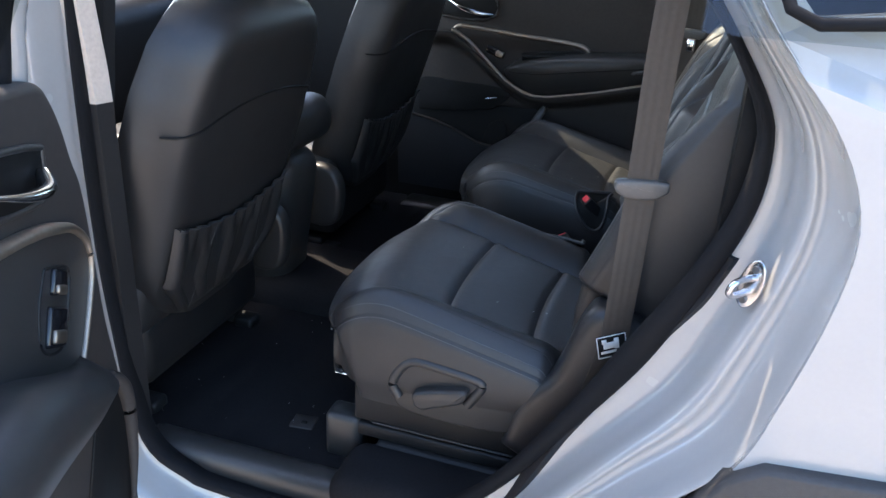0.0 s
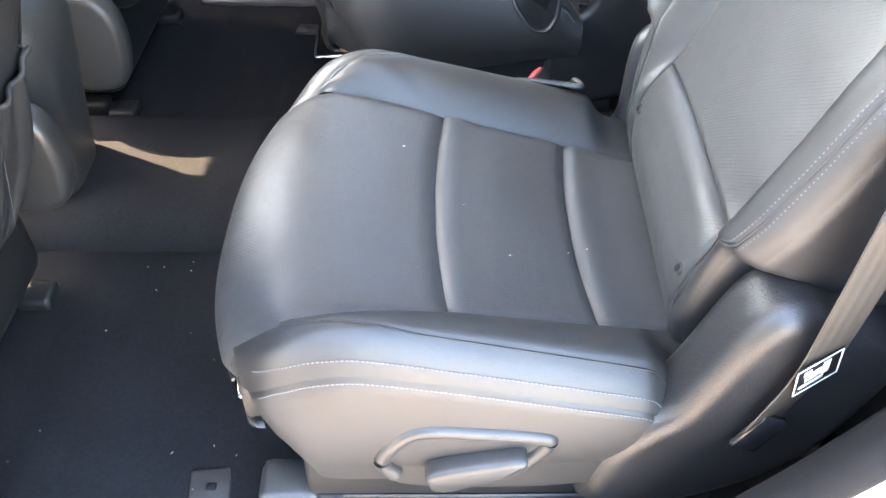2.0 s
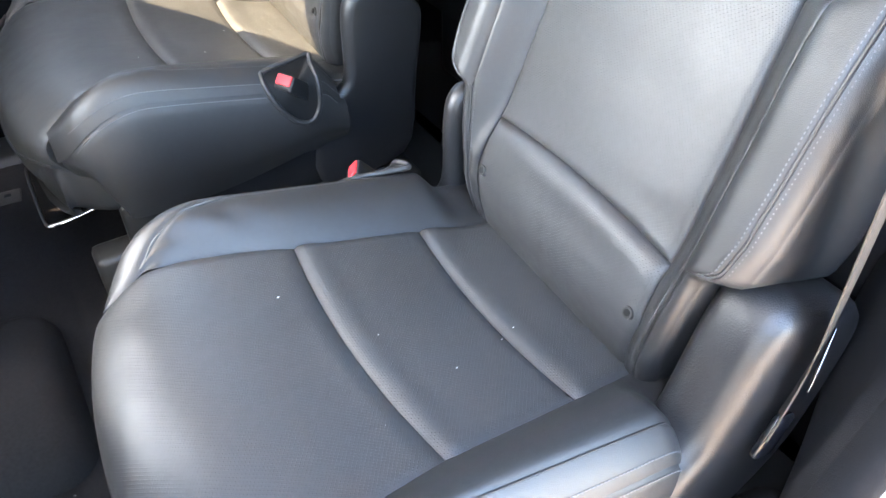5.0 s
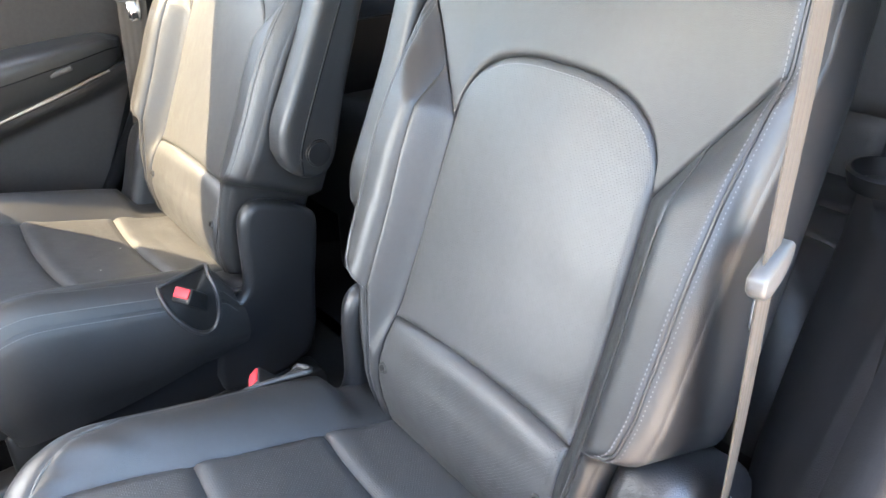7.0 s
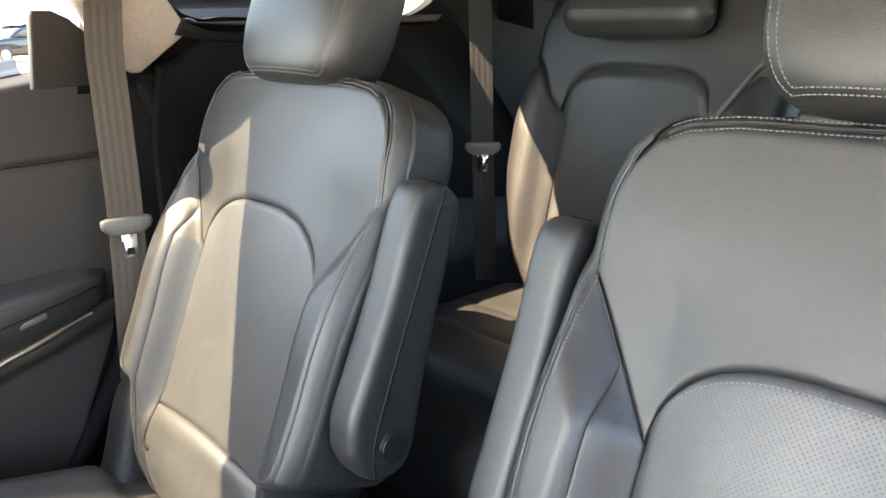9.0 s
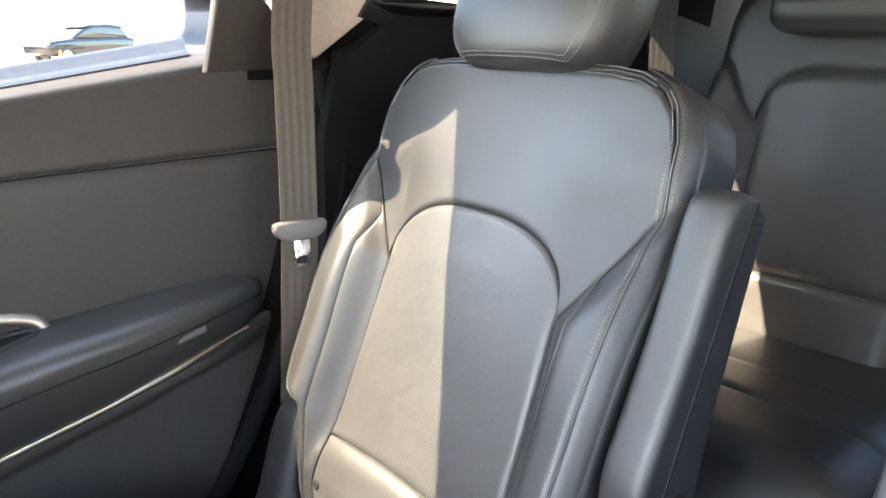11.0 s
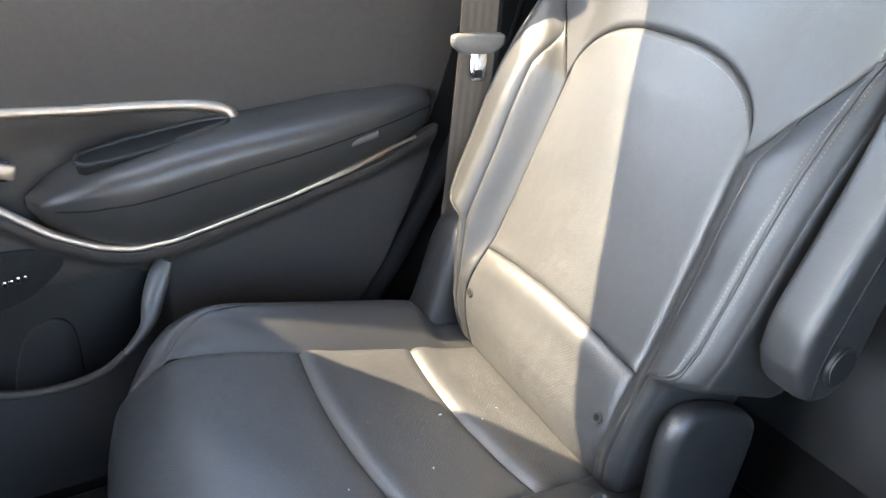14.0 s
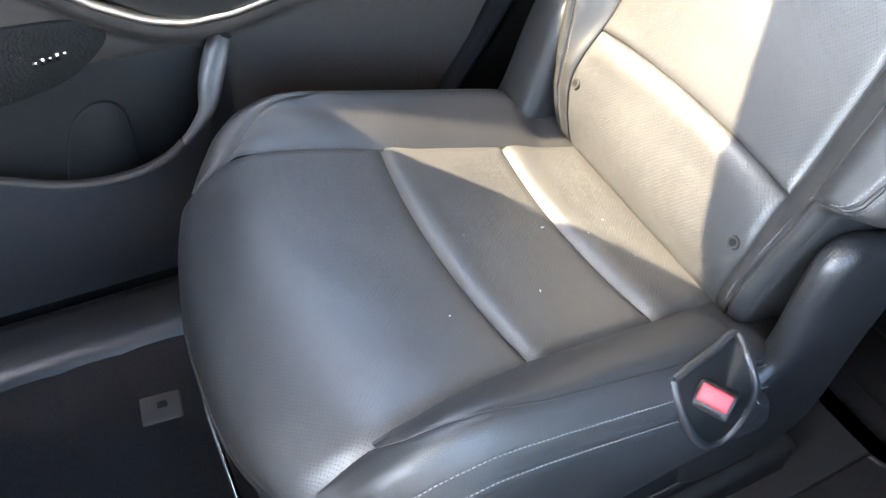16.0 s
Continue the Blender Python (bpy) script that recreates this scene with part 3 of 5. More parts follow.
    armrest = loft("armrest", arm, LEATHER, seat, "folded-up black leather armrest")
    # seam between the pad and the side of the armrest, with the fold at its top
    tube("seam", [bk(h, aw1 - 0.0008, o) for h, o in spline([(0.244, -0.046), (0.282, -0.032), (0.35, -0.030), (0.45, -0.032), (0.56, -0.035), (0.598, -0.038)], 40)], 0.0024, LABEL_SHADE, armrest)
    tube("seam", [bk(0.6035, lerp(aw0 + 0.014, aw1 - 0.012, i / 8), -0.038) for i in range(9)], 0.0022, LABEL_SHADE, armrest)
    bm = bmesh.new()
    bmesh.ops.create_cone(bm, cap_ends=True, segments=32, radius1=0.0235, radius2=0.021, depth=0.008)
    bmesh.ops.bevel(bm, geom=[e for e in bm.edges if len(e.link_faces) == 2 and any(len(f.verts) > 4 for f in e.link_faces)], offset=0.002, segments=2, affect="EDGES")
    bmesh.ops.transform(bm, matrix=Matrix.Translation(bk(0.284, aw1 + 0.001, -0.062)) @ pose(0, 0, 0, -90 * s, 0, 0), verts=bm.verts)
    part("pivot_cap", bm, SHELL, armrest, "round black pivot cover")

    # recliner covers at the hinge, both sides
    for side, start, out, round_off in ((1, 0.226, 0.260, 0.016), (-1, 0.204, 0.286, 0.024)):
        outl = [(-0.125, 0.600), (-0.105, 0.690), (-0.078, 0.735), (-0.050, 0.765), (-0.036, 0.800), (-0.014, 0.872), (0.006, 0.908), (0.035, 0.918), (0.075, 0.905), (0.130, 0.876), (0.150, 0.845), (0.140, 0.780), (0.105, 0.680), (0.030, 0.612), (-0.060, 0.575)]
        if side == 1:
            outl = [(-0.098, 0.600), (-0.085, 0.668), (-0.062, 0.715), (-0.030, 0.738), (-0.016, 0.765), (-0.014, 0.850), (-0.004, 0.888), (0.024, 0.902), (0.080, 0.884), (0.122, 0.858), (0.134, 0.826), (0.120, 0.720), (0.100, 0.580), (0.0, 0.545), (-0.080, 0.555)]
        m = Matrix(((1, 0, 0, 0.2), (0, 0, side * s, start * side * s), (0, 1, 0, -FLOOR), (0, 0, 0, 1)))
        pts = spline(outl + [outl[0]], 48)[:-1]
        part("recliner_cover", prism([(float(p[0]), float(p[1])) for p in pts], out - start, m, round_off, 4), HINGE, seat, "grained black plastic hinge cover")
    # base frame and slide rails
    for side in (1, -1):
        part("side_frame", rbox((0.46, 0.030, 0.085), L((-0.20, 0.238 * side, 0.600)), 0.008), SHELL, seat)
        part("slide_rail", rbox((0.50, 0.040, 0.030), L((-0.20, 0.232 * side, 0.535)), 0.006), SHELL, seat)
        part("rail_strip", rbox((0.42, 0.004, 0.004), L((-0.18, 0.2535 * side, 0.560)), 0.002), PLASTIC, seat, "dull slide rail edge")
        part("rail_foot", rbox((0.075, 0.060, 0.105), L((-0.455, 0.228 * side, 0.505)), 0.012), PLASTIC, seat)
        part("rail_cover", rbox((0.50, 0.075, 0.07), L((-0.13, 0.228 * side, 0.485)), 0.012), SHELL, seat)
    tube("slide_bar", [L(p) for p in spline([(-0.38, -0.112, 0.585), (-0.47, -0.112, 0.562), (-0.526, -0.108, 0.553), (-0.541, -0.094, 0.551), (-0.543, 0.0, 0.551), (-0.541, 0.094, 0.551), (-0.526, 0.108, 0.553), (-0.47, 0.112, 0.562), (-0.38, 0.112, 0.585)], 64)], 0.0045, STEEL, seat, "steel slide release bar")
    # piped seam along the lower edge of the front panel
    kp = 0.845
    tube("front_piping", [L((lambda p: (p[0] - 0.0035, p[1], p[2]))(insert_point(kp - 0.035 * (abs(w) / 0.2) ** 3, w))) for w in [lerp(-0.207, 0.207, i / 50) for i in range(51)]], 0.0023, LEATHER, seat, "", 6)

    # outer side shield with its recess rim and lever
    o = -1  # outer side in seat coordinates
    sh = [(-0.345, 0.650), (-0.352, 0.685), (-0.330, 0.725), (-0.295, 0.750), (-0.18, 0.742), (-0.10, 0.740), (-0.060, 0.735), (-0.055, 0.70), (-0.12, 0.625), (-0.30, 0.620)]
    m = Matrix(((1, 0, 0, 0.2), (0, 0, o * s, 0.258 * o * s), (0, 1, 0, -FLOOR), (0, 0, 0, 1)))
    shp = [(float(p[0]), float(p[1])) for p in spline(sh + [sh[0]], 54)[:-1]]
    shield = part("side_shield", prism(shp, 0.018, m, 0.006, 3), PLASTIC, seat, "moulded dark plastic seat side shield")
    rimp = [L((x, o * 0.278, z)) for x, z in [(-0.325, 0.655), (-0.338, 0.680), (-0.326, 0.712), (-0.298, 0.738), (-0.24, 0.735), (-0.178, 0.727), (-0.166, 0.718), (-0.178, 0.694), (-0.192, 0.670)]]
    tube("recess_rim", spline(rimp, 40), 0.0095, PLASTIC, shield, "raised recess rim", 10)
    lever = [(-0.288, 0.656), (-0.292, 0.680), (-0.266, 0.694), (-0.22, 0.706), (-0.200, 0.711), (-0.188, 0.706), (-0.20, 0.682), (-0.25, 0.660), (-0.272, 0.650)]
    m2 = Matrix(((1, 0, 0, 0.2), (0, 0, o * s, 0.276 * o * s), (0, 1, 0, -FLOOR), (0, 0, 0, 1)))
    part("recline_lever", prism([(float(p[0]), float(p[1])) for p in spline(lever + [lever[0]], 40)[:-1]], 0.026, m2, 0.007, 3), PLASTIC, shield, "dark grey plastic recline lever")
    tube("slot", [L((-0.258, o * 0.2775, 0.735)), L((-0.262, o * 0.2775, 0.712))], 0.002, SHELL, shield)

    # buckle pocket at the cushion's inner edge, its hollow a black patch, and its buckle
    lip = spline([(-0.165, 0.252, 0.806), (-0.166, 0.268, 0.789), (-0.154, 0.283, 0.757), (-0.126, 0.287, 0.722), (-0.100, 0.286, 0.716), (-0.084, 0.284, 0.738), (-0.080, 0.278, 0.778), (-0.081, 0.258, 0.803), (-0.076, 0.234, 0.808), (-0.105, 0.240, 0.808), (-0.140, 0.247, 0.808), (-0.165, 0.252, 0.806)], 66)
    lip = [Vector((float(p[0]), float(p[1]), float(p[2]))) for p in lip]
    pocket = tube("buckle_pocket", [L(p) for p in lip], 0.0042, LEATHER, seat, "leather lip of the buckle pocket", 10)
    # no hole is cut: a raised black patch paints the pocket's shade
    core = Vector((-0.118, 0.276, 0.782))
    loft("pocket_shade", [[L(p.lerp(core, f)) for p in lip[:-1]] for f in (0.0, 0.25, 0.5, 0.75, 0.98)], LABEL_SHADE, pocket, "black patch for the shade inside the buckle pocket", caps=False)
    az = Vector((-0.66, 0.36 * s, 0.66)).normalized()
    ay = az.cross(Vector((0, 0, 1))).normalized()
    bm_m = Matrix.Translation(L((-0.130, 0.276, 0.787))) @ Matrix((ay.cross(az), ay, az)).transposed().to_4x4()
    bm = rbox((0.027, 0.036, 0.058), (0, 0, -0.016), 0.004, 3)
    bmesh.ops.transform(bm, matrix=bm_m, verts=bm.verts)
    buckle = part("buckle", bm, SHELL, seat, "seat-belt buckle")
    bm = rbox((0.017, 0.029, 0.006), (0.003, 0, 0.0125), 0.002, 2)
    bmesh.ops.transform(bm, matrix=bm_m, verts=bm.verts)
    part("release_button", bm, RED, buckle, "red plastic release button")
    bm = rbox((0.003, 0.024, 0.004), (-0.0095, 0, 0.0115), 0.001, 1)
    bmesh.ops.transform(bm, matrix=bm_m, verts=bm.verts)
    part("buckle_slot", bm, LABEL_SHADE, buckle)
    return seat


captain_seat(1, 0.0, -0.415, 20.8, 0.014, 0.965, 0.007, "black perforated leather captain chair beside the open door")
captain_seat(-1, 0.018, 0.424, 22.3, 0.0, 1.02, -0.004, "black perforated leather captain chair half in sunlight by the closed door")

# ---- ground and surroundings ----
tagged(part("ground", rbox((900, 900, 0.2), (0, 0, -0.1), 0), ASPHALT, None, smooth=False), "pale sunlit parking lot asphalt", "ground", kind="structure")


# ---- car shell ----
def flat_panel(name, outline, holes, y0, y1, mat, label, category):
    """A side wall in the xz plane with openings, from y0 to y1."""
    cu = bpy.data.curves.new(name, "CURVE")
    cu.dimensions, cu.fill_mode = "2D", "BOTH"
    for loop in [outline] + holes:
        sp = cu.splines.new("POLY")
        sp.points.add(len(loop) - 1)
        for q, (x, z) in zip(sp.points, loop):
            q.co = (x, z, 0, 1)
        sp.use_cyclic_u = True
    cu.extrude = abs(y1 - y0) / 2
    tmp = bpy.data.objects.new(name, cu)
    scene.collection.objects.link(tmp)
    me = bpy.data.meshes.new_from_object(tmp.evaluated_get(bpy.context.evaluated_depsgraph_get()))
    scene.collection.objects.unlink(tmp)
    bpy.data.objects.remove(tmp)
    me.transform(Matrix(((1, 0, 0, 0), (0, 0, 1, (y0 + y1) / 2), (0, 1, 0, 0), (0, 0, 0, 1))))
    me.materials.clear()
    me.materials.append(mat)
    for v in me.vertices:
        v.co.y -= math.copysign(0.75 * max(0.0, v.co.z - 1.36), v.co.y)
    ob = new(name, me)
    return tagged(ob, label, category, kind="structure")


def closed(points, n):
    return [(float(p[0]), float(p[1])) for p in spline(list(points) + [points[0]], n)[:-1]]


# inner edge of the rear door opening, from the sill round by the wheel arch
APERTURE = [(-0.70, 0.425), (-0.50, 0.420), (-0.30, 0.455), (-0.13, 0.580), (0.008, 0.778), (0.112, 0.965), (0.184, 1.128), (0.200, 1.235), (0.184, 1.305), (0.110, 1.418), (0.02, 1.52), (-0.10, 1.60), (-0.35, 1.63), (-0.65, 1.62), (-0.80, 1.56), (-0.850, 1.40), (-0.865, 1.05), (-0.856, 0.76), (-0.818, 0.50)]
OUTERRING = [(-0.74, 0.335), (-0.45, 0.330), (-0.20, 0.400), (-0.02, 0.560), (0.12, 0.72), (0.235, 0.850), (0.275, 0.97), (0.305, 1.118), (0.305, 1.218), (0.262, 1.31), (0.179, 1.405), (0.06, 1.56), (-0.10, 1.66), (-0.35, 1.69), (-0.68, 1.68), (-0.86, 1.61), (-0.905, 1.40), (-0.915, 1.05), (-0.905, 0.72), (-0.86, 0.42)]
NA = 120
inner = closed(APERTURE, NA)
outer = closed(OUTERRING, NA)


def by_angle(loop, n):
    """The loop resampled at even angles round the opening's middle."""
    c = (-0.34, 1.02)
    ang = [math.atan2(z - c[1], (x - c[0])) for x, z in loop]
    o = sorted(zip(ang, loop))
    A = [a for a, _ in o]
    A = [A[-1] - 2 * math.pi] + A + [A[0] + 2 * math.pi]
    P = [o[-1][1]] + [p for _, p in o] + [o[0][1]]
    out = []
    for i in range(n):
        a = -math.pi + 2 * math.pi * i / n
        out.append((float(np.interp(a, A, [p[0] for p in P])), float(np.interp(a, A, [p[1] for p in P]))))
    return out


inner, outer = by_angle(inner, 160), by_angle(outer, 160)


def between(t):
    return [(lerp(a[0], b[0], t), lerp(a[1], b[1], t)) for a, b in zip(inner, outer)]


body = thing("body_side", "pearl white car body side round the rear door opening", "car body", at=(-0.3, -0.9, 0.0))
body["kind"] = "structure"
BL = lambda x, y, z: (x + 0.3, y + 0.9 + 0.62 * max(0.0, z - 1.42), z)
steps = [(float(a), float(b)) for a, b in spline([(0.08, -0.790), (0.16, -0.799), (0.30, -0.804), (0.40, -0.811), (0.47, -0.832), (0.53, -0.860), (0.61, -0.873), (0.70, -0.868), (0.79, -0.876), (0.87, -0.902), (0.93, -0.930), (0.98, -0.946), (1.03, -0.936)], 72)]
rings = [[BL(x, y, z) for x, z in between(t)] for t, y in steps]
loft("door_jamb", rings, PAINT, body, "stepped white painted door jamb", caps=False)
seal = [[BL(x, y, z) for x, z in between(t)] for t, y in [(-0.02, -0.776), (-0.10, -0.792), (-0.13, -0.804), (-0.10, -0.815), (-0.04, -0.821), (0.05, -0.820), (0.12, -0.812), (0.17, -0.795), (0.16, -0.775)]]
loft("door_seal", seal, RUBBER, body, "thick black rubber door seal", caps=False)
# quarter panel behind the opening, with its window
W_HOLE = closed([(0.215, 1.420), (0.40, 1.440), (0.90, 1.475), (1.20, 1.50), (1.15, 1.60), (0.9, 1.64), (0.30, 1.64), (0.13, 1.60), (0.15, 1.50)], 60)
qoutl = [(x, z) for x, z in outer if x > -0.2 and z > 0.845]
qoutl = sorted(qoutl, key=lambda p: p[1])
quarter_outline = [(1.9, 0.862), (1.9, 1.72), (0.0, 1.72)] + [(x - 0.004, z) for x, z in qoutl[::-1] if z < 1.66]
q = flat_panel("quarter_panel", quarter_outline, [W_HOLE], -0.955, -0.93, PAINT, "", "")
for key in ("kind", "label", "category"):
    if key in q:
        del q[key]
q.parent, q.location = body, (0.3, 0.9, 0.0)
arch = [(0.225, 0.848), (0.27, 0.88), (0.50, 0.90), (1.4, 0.90), (1.4, 0.70), (1.2, 0.78), (0.9, 0.84), (0.6, 0.80), (0.40, 0.66), (0.30, 0.48), (0.10, 0.48), (0.05, 0.52)]
part("wheel_arch_cladding", prism(arch, 0.05, Matrix(((1, 0, 0, 0.3), (0, 0, 1, -0.975 + 0.9), (0, 1, 0, 0), (0, 0, 0, 1))), 0.008), CLADDING, body, "dark grey plastic wheel arch cladding")
sheet("quarter_glass", lambda u, v: BL(lerp(0.10, 1.22, u), -0.950 + 0.10 * v, lerp(1.40, 1.66, v)), 4, 4, GLASS, body, "dark-edged quarter window glass")
tube("glass_gasket", [BL(x, -0.948 + 0.12 * max(0, z - 1.42), z) for x, z in [(0.40, 1.436), (0.30, 1.426), (0.215, 1.418), (0.185, 1.43), (0.16, 1.48), (0.14, 1.55)]], 0.007, RUBBER, body, "black window gasket")
# striker on the jamb
st = thing("door_striker", "bright steel door striker bolted to the white jamb", "striker", at=(0.212, -0.858, 1.085))
st["kind"] = "structure"
oval = [(0.017 * math.cos(2 * math.pi * i / 28), 0.037 * math.sin(2 * math.pi * i / 28)) for i in range(28)]
plm = pose(0.006, -0.002, -0.004, 0, 0, -38) @ pose(0, 0, 0, 90, 0, 0) @ pose(0, 0, 0, 0, 0, -12)
striker_plate = part("plate", prism(oval, 0.005, plm, 0.0015), STEEL, st)
for dz in (0.024, -0.024):
    bm = bmesh.new()
    bmesh.ops.create_cone(bm, cap_ends=True, segments=12, radius1=0.006, radius2=0.005, depth=0.005)
    bmesh.ops.transform(bm, matrix=plm @ Matrix.Translation((0, dz, 0.006)), verts=bm.verts)
    part("bolt", bm, DULL, striker_plate)
tube("loop", [plm @ Vector(p) for p in spline([(0.002, 0.012, 0.002), (0.0, 0.013, 0.022), (-0.001, 0.012, 0.036), (-0.002, 0.006, 0.043), (-0.002, -0.004, 0.043), (-0.001, -0.010, 0.036), (0.0, -0.011, 0.022), (0.002, -0.010, 0.002)], 40)], 0.0048, STEEL, st, "", 10)

# near body: inner lining below and beside the opening
# floor, sills, roof
tagged(part("floor", rbox((4.0, 1.62, 0.06), (0.0, 0.05, FLOOR - 0.03), 0.0), CARPET, None, smooth=False), "dark grey ribbed car carpet", "floor", kind="structure")
for s in (-1, 1):
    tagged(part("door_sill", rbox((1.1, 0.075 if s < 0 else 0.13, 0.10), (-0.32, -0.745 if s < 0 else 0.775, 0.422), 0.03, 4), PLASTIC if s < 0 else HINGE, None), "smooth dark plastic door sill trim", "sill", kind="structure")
tagged(part("ceiling", rbox((3.465, 1.22, 0.05), (0.2175, 0, 1.70), 0.02), HEADLINER, None), "beige fabric headliner", "ceiling", kind="structure")

# unseen bowed slab, added to keep a stray sun patch off the floor
header = [(-1.517, -0.61), (-1.517, 0.41), (-1.535, 0.40), (-1.60, 0.26), (-1.635, 0.05), (-1.635, -0.15), (-1.60, -0.36), (-1.54, -0.56)]
tagged(part("header_sun_block", prism(header, 0.05, Matrix.Translation((0, 0, 1.675)), 0.008), HEADLINER, None), "unseen slab added ahead of the headliner to block the sun", "header", kind="structure")

# far side: body wall with door window, quarter window and front window
F_WIN = [(-0.88, 0.50), (-0.22, 0.50), (-0.03, 0.80), (0.08, 1.0), (0.14, 1.2), (0.14, 1.375), (0.072, 1.375), (0.068, 1.56), (0.054, 1.615), (0.028, 1.655), (0.0, 1.665), (-0.630, 1.665), (-0.626, 1.58), (-0.638, 1.49), (-0.674, 1.388), (-0.685, 1.362), (-0.88, 1.36)]
F_FRONT = [(-1.75, 1.22), (-1.02, 1.31), (-1.04, 1.60), (-1.20, 1.60), (-1.75, 1.30)]
F_QUART = closed([(0.229, 1.505), (0.267, 1.496), (0.320, 1.499), (0.50, 1.490), (0.72, 1.49), (0.80, 1.53), (0.77, 1.568), (0.62, 1.620), (0.44, 1.646), (0.26, 1.648), (0.120, 1.630), (0.131, 1.593), (0.164, 1.561), (0.199, 1.525)], 80)
flat_panel("wall_far", [(-2.6, 0.3), (1.95, 0.3), (1.95, 1.72), (-1.1, 1.72), (-2.6, 1.1)], [F_WIN, F_FRONT, F_QUART], 0.845, 0.872, SHADETRIM, "far side of the cabin with its windows, lining darkened for shade", "car body")
flat_panel("wall_near_front", [(-2.6, 0.3), (-0.88, 0.3), (-0.88, 1.72), (-1.1, 1.72), (-2.6, 1.1)], [F_FRONT], -0.90, -0.87, SHELL, "front part of the near cabin side, dark lining", "car body")
tagged(part("wall_rear", rbox((0.06, 1.8, 1.1), (1.93, 0, 0.85), 0.0), TRIMG, None), "dark tailgate inner trim", "tailgate", kind="structure")
tagged(part("wall_front", rbox((0.06, 1.8, 1.0), (-2.3, 0, 0.6), 0.0), TRIMG, None), "dark bulkhead", "bulkhead", kind="structure")


# ---- rear doors ----
REAR_EDGE = table([(0.50, -0.20), (0.586, -0.141), (0.785, -0.005), (0.972, 0.085), (1.131, 0.165), (1.235, 0.192), (1.30, 0.18), (1.42, 0.13)])
SILLZ = lambda x: 1.352 + 0.145 * (x + 0.401)
LOW = table([(-0.80, 1.085), (-0.72, 1.095), (-0.66, 1.062), (-0.586, 1.002), (-0.52, 0.950), (-0.461, 0.918), (-0.417, 0.906), (-0.36, 0.909), (-0.20, 0.944), (0.018, 1.000), (0.08, 1.018)])


def rear_door(door, conv):
    """A rear door's inner trim, glass and skin; conv takes the shut far door's places into the door's own frame."""
    DL = lambda p: tuple(conv @ Vector(p))
    tube("trim_seam", [DL((lerp(-0.90, 0.17, i / 10), 0.8425, lerp(1.2525, 1.2705, i / 10))) for i in range(11)], 0.0014, LABEL_SHADE, door)
    # handle bowl with its lever
    hbm = conv @ Matrix(((1, 0, 0, 0), (0, 0, -1, 0.846), (0, 1, 0, 0), (0, 0, 0, 1)))
    bowl = part("handle_bowl", prism(closed([(-0.775, 1.135), (-0.770, 1.205), (-0.68, 1.222), (-0.585, 1.205), (-0.580, 1.150), (-0.66, 1.130)], 40), 0.006, hbm, 0.003), LABEL_SHADE, door, "dark handle bowl")
    tube("bowl_rim", [DL((x, 0.838, z)) for x, z in closed([(-0.775, 1.135), (-0.770, 1.205), (-0.68, 1.222), (-0.585, 1.205), (-0.580, 1.150), (-0.66, 1.130)], 40) + [(-0.775, 1.135)]], 0.004, PLASTIC, bowl)
    tube("handle", spline([DL((-0.59, 0.836, 1.152)), DL((-0.64, 0.824, 1.156)), DL((-0.70, 0.824, 1.172)), DL((-0.745, 0.836, 1.190))], 24), [0.008 + 0.005 * math.sin(math.pi * i / 24) for i in range(25)], CHROME, bowl, "chrome inner door handle", 10, 0.7)

    def upper_trim(u, v):
        z0 = lerp(1.254, 1.272, u)
        x = lerp(-0.90, REAR_EDGE(lerp(z0, 1.42, v)), u)
        z = lerp(z0, SILLZ(x) + 0.006, v)
        y = 0.842 - 0.018 * v ** 1.5
        y += 0.040 * smooth01((v - 0.86) / 0.14) ** 2
        y += 0.006 * max(0, 1 - v / 0.05) ** 2
        return DL((x, y, z))


    sheet("upper_trim", upper_trim, 40, 24, TRIMG, door, "grey-brown soft upper door trim", thick=0.012)


    def mid_trim(u, v):
        zt = lerp(1.251, 1.269, u)
        x = lerp(-0.90, REAR_EDGE(lerp(0.99, zt, v)), u)
        zl = LOW(x) - 0.03
        z = lerp(zl, zt, v)
        y = 0.850 - 0.006 * v
        y += 0.006 * max(0, (v - 0.95) / 0.05) ** 2
        # shallow dished field round the switch
        y += 0.016 * smooth01((-x - 0.30) / 0.08) * smooth01((1.085 - z) / 0.05)
        return DL((x, y, z))


    sheet("middle_trim", mid_trim, 60, 40, TRIMG, door, thick=0.012)


    def low_trim(u, v):
        z0 = 0.50
        zt = LOW(lerp(-0.90, 0.07, u)) - 0.002
        z = lerp(z0, zt, v)
        x = lerp(-0.90, min(REAR_EDGE(z), 0.075), u)
        z = lerp(z0, LOW(x) - 0.002, v)
        over = 0.062 * smooth01((z - (LOW(x) - 0.060)) / 0.05)
        y = 0.832 - over * smooth01((x + 0.86) / 0.1) * (1 - 0.6 * smooth01((x + 0.05) / 0.12))
        y += 0.012 * smooth01((-x - 0.37) / 0.05) * smooth01((0.86 - z) / 0.03)
        return DL((x, y, z))


    sheet("lower_trim", low_trim, 70, 60, TRIMG, door, thick=0.012)

    sheet("outer_skin", lambda u, v: DL((lerp(-0.90, REAR_EDGE(lerp(0.45, 1.36, v)), u), 0.93 - 0.03 * (2 * v - 1) ** 2, lerp(0.45, 1.36, v))), 10, 12, PAINT, door, "white outer door skin", thick=0.004)

    # armrest: a tapering bulge between the two strips
    ATOP = table([(-0.535, 0.975), (-0.50, 1.005), (-0.44, 1.030), (-0.34, 1.050), (-0.25, 1.062), (-0.10, 1.074), (0.03, 1.078), (0.075, 1.064)])
    rings = []
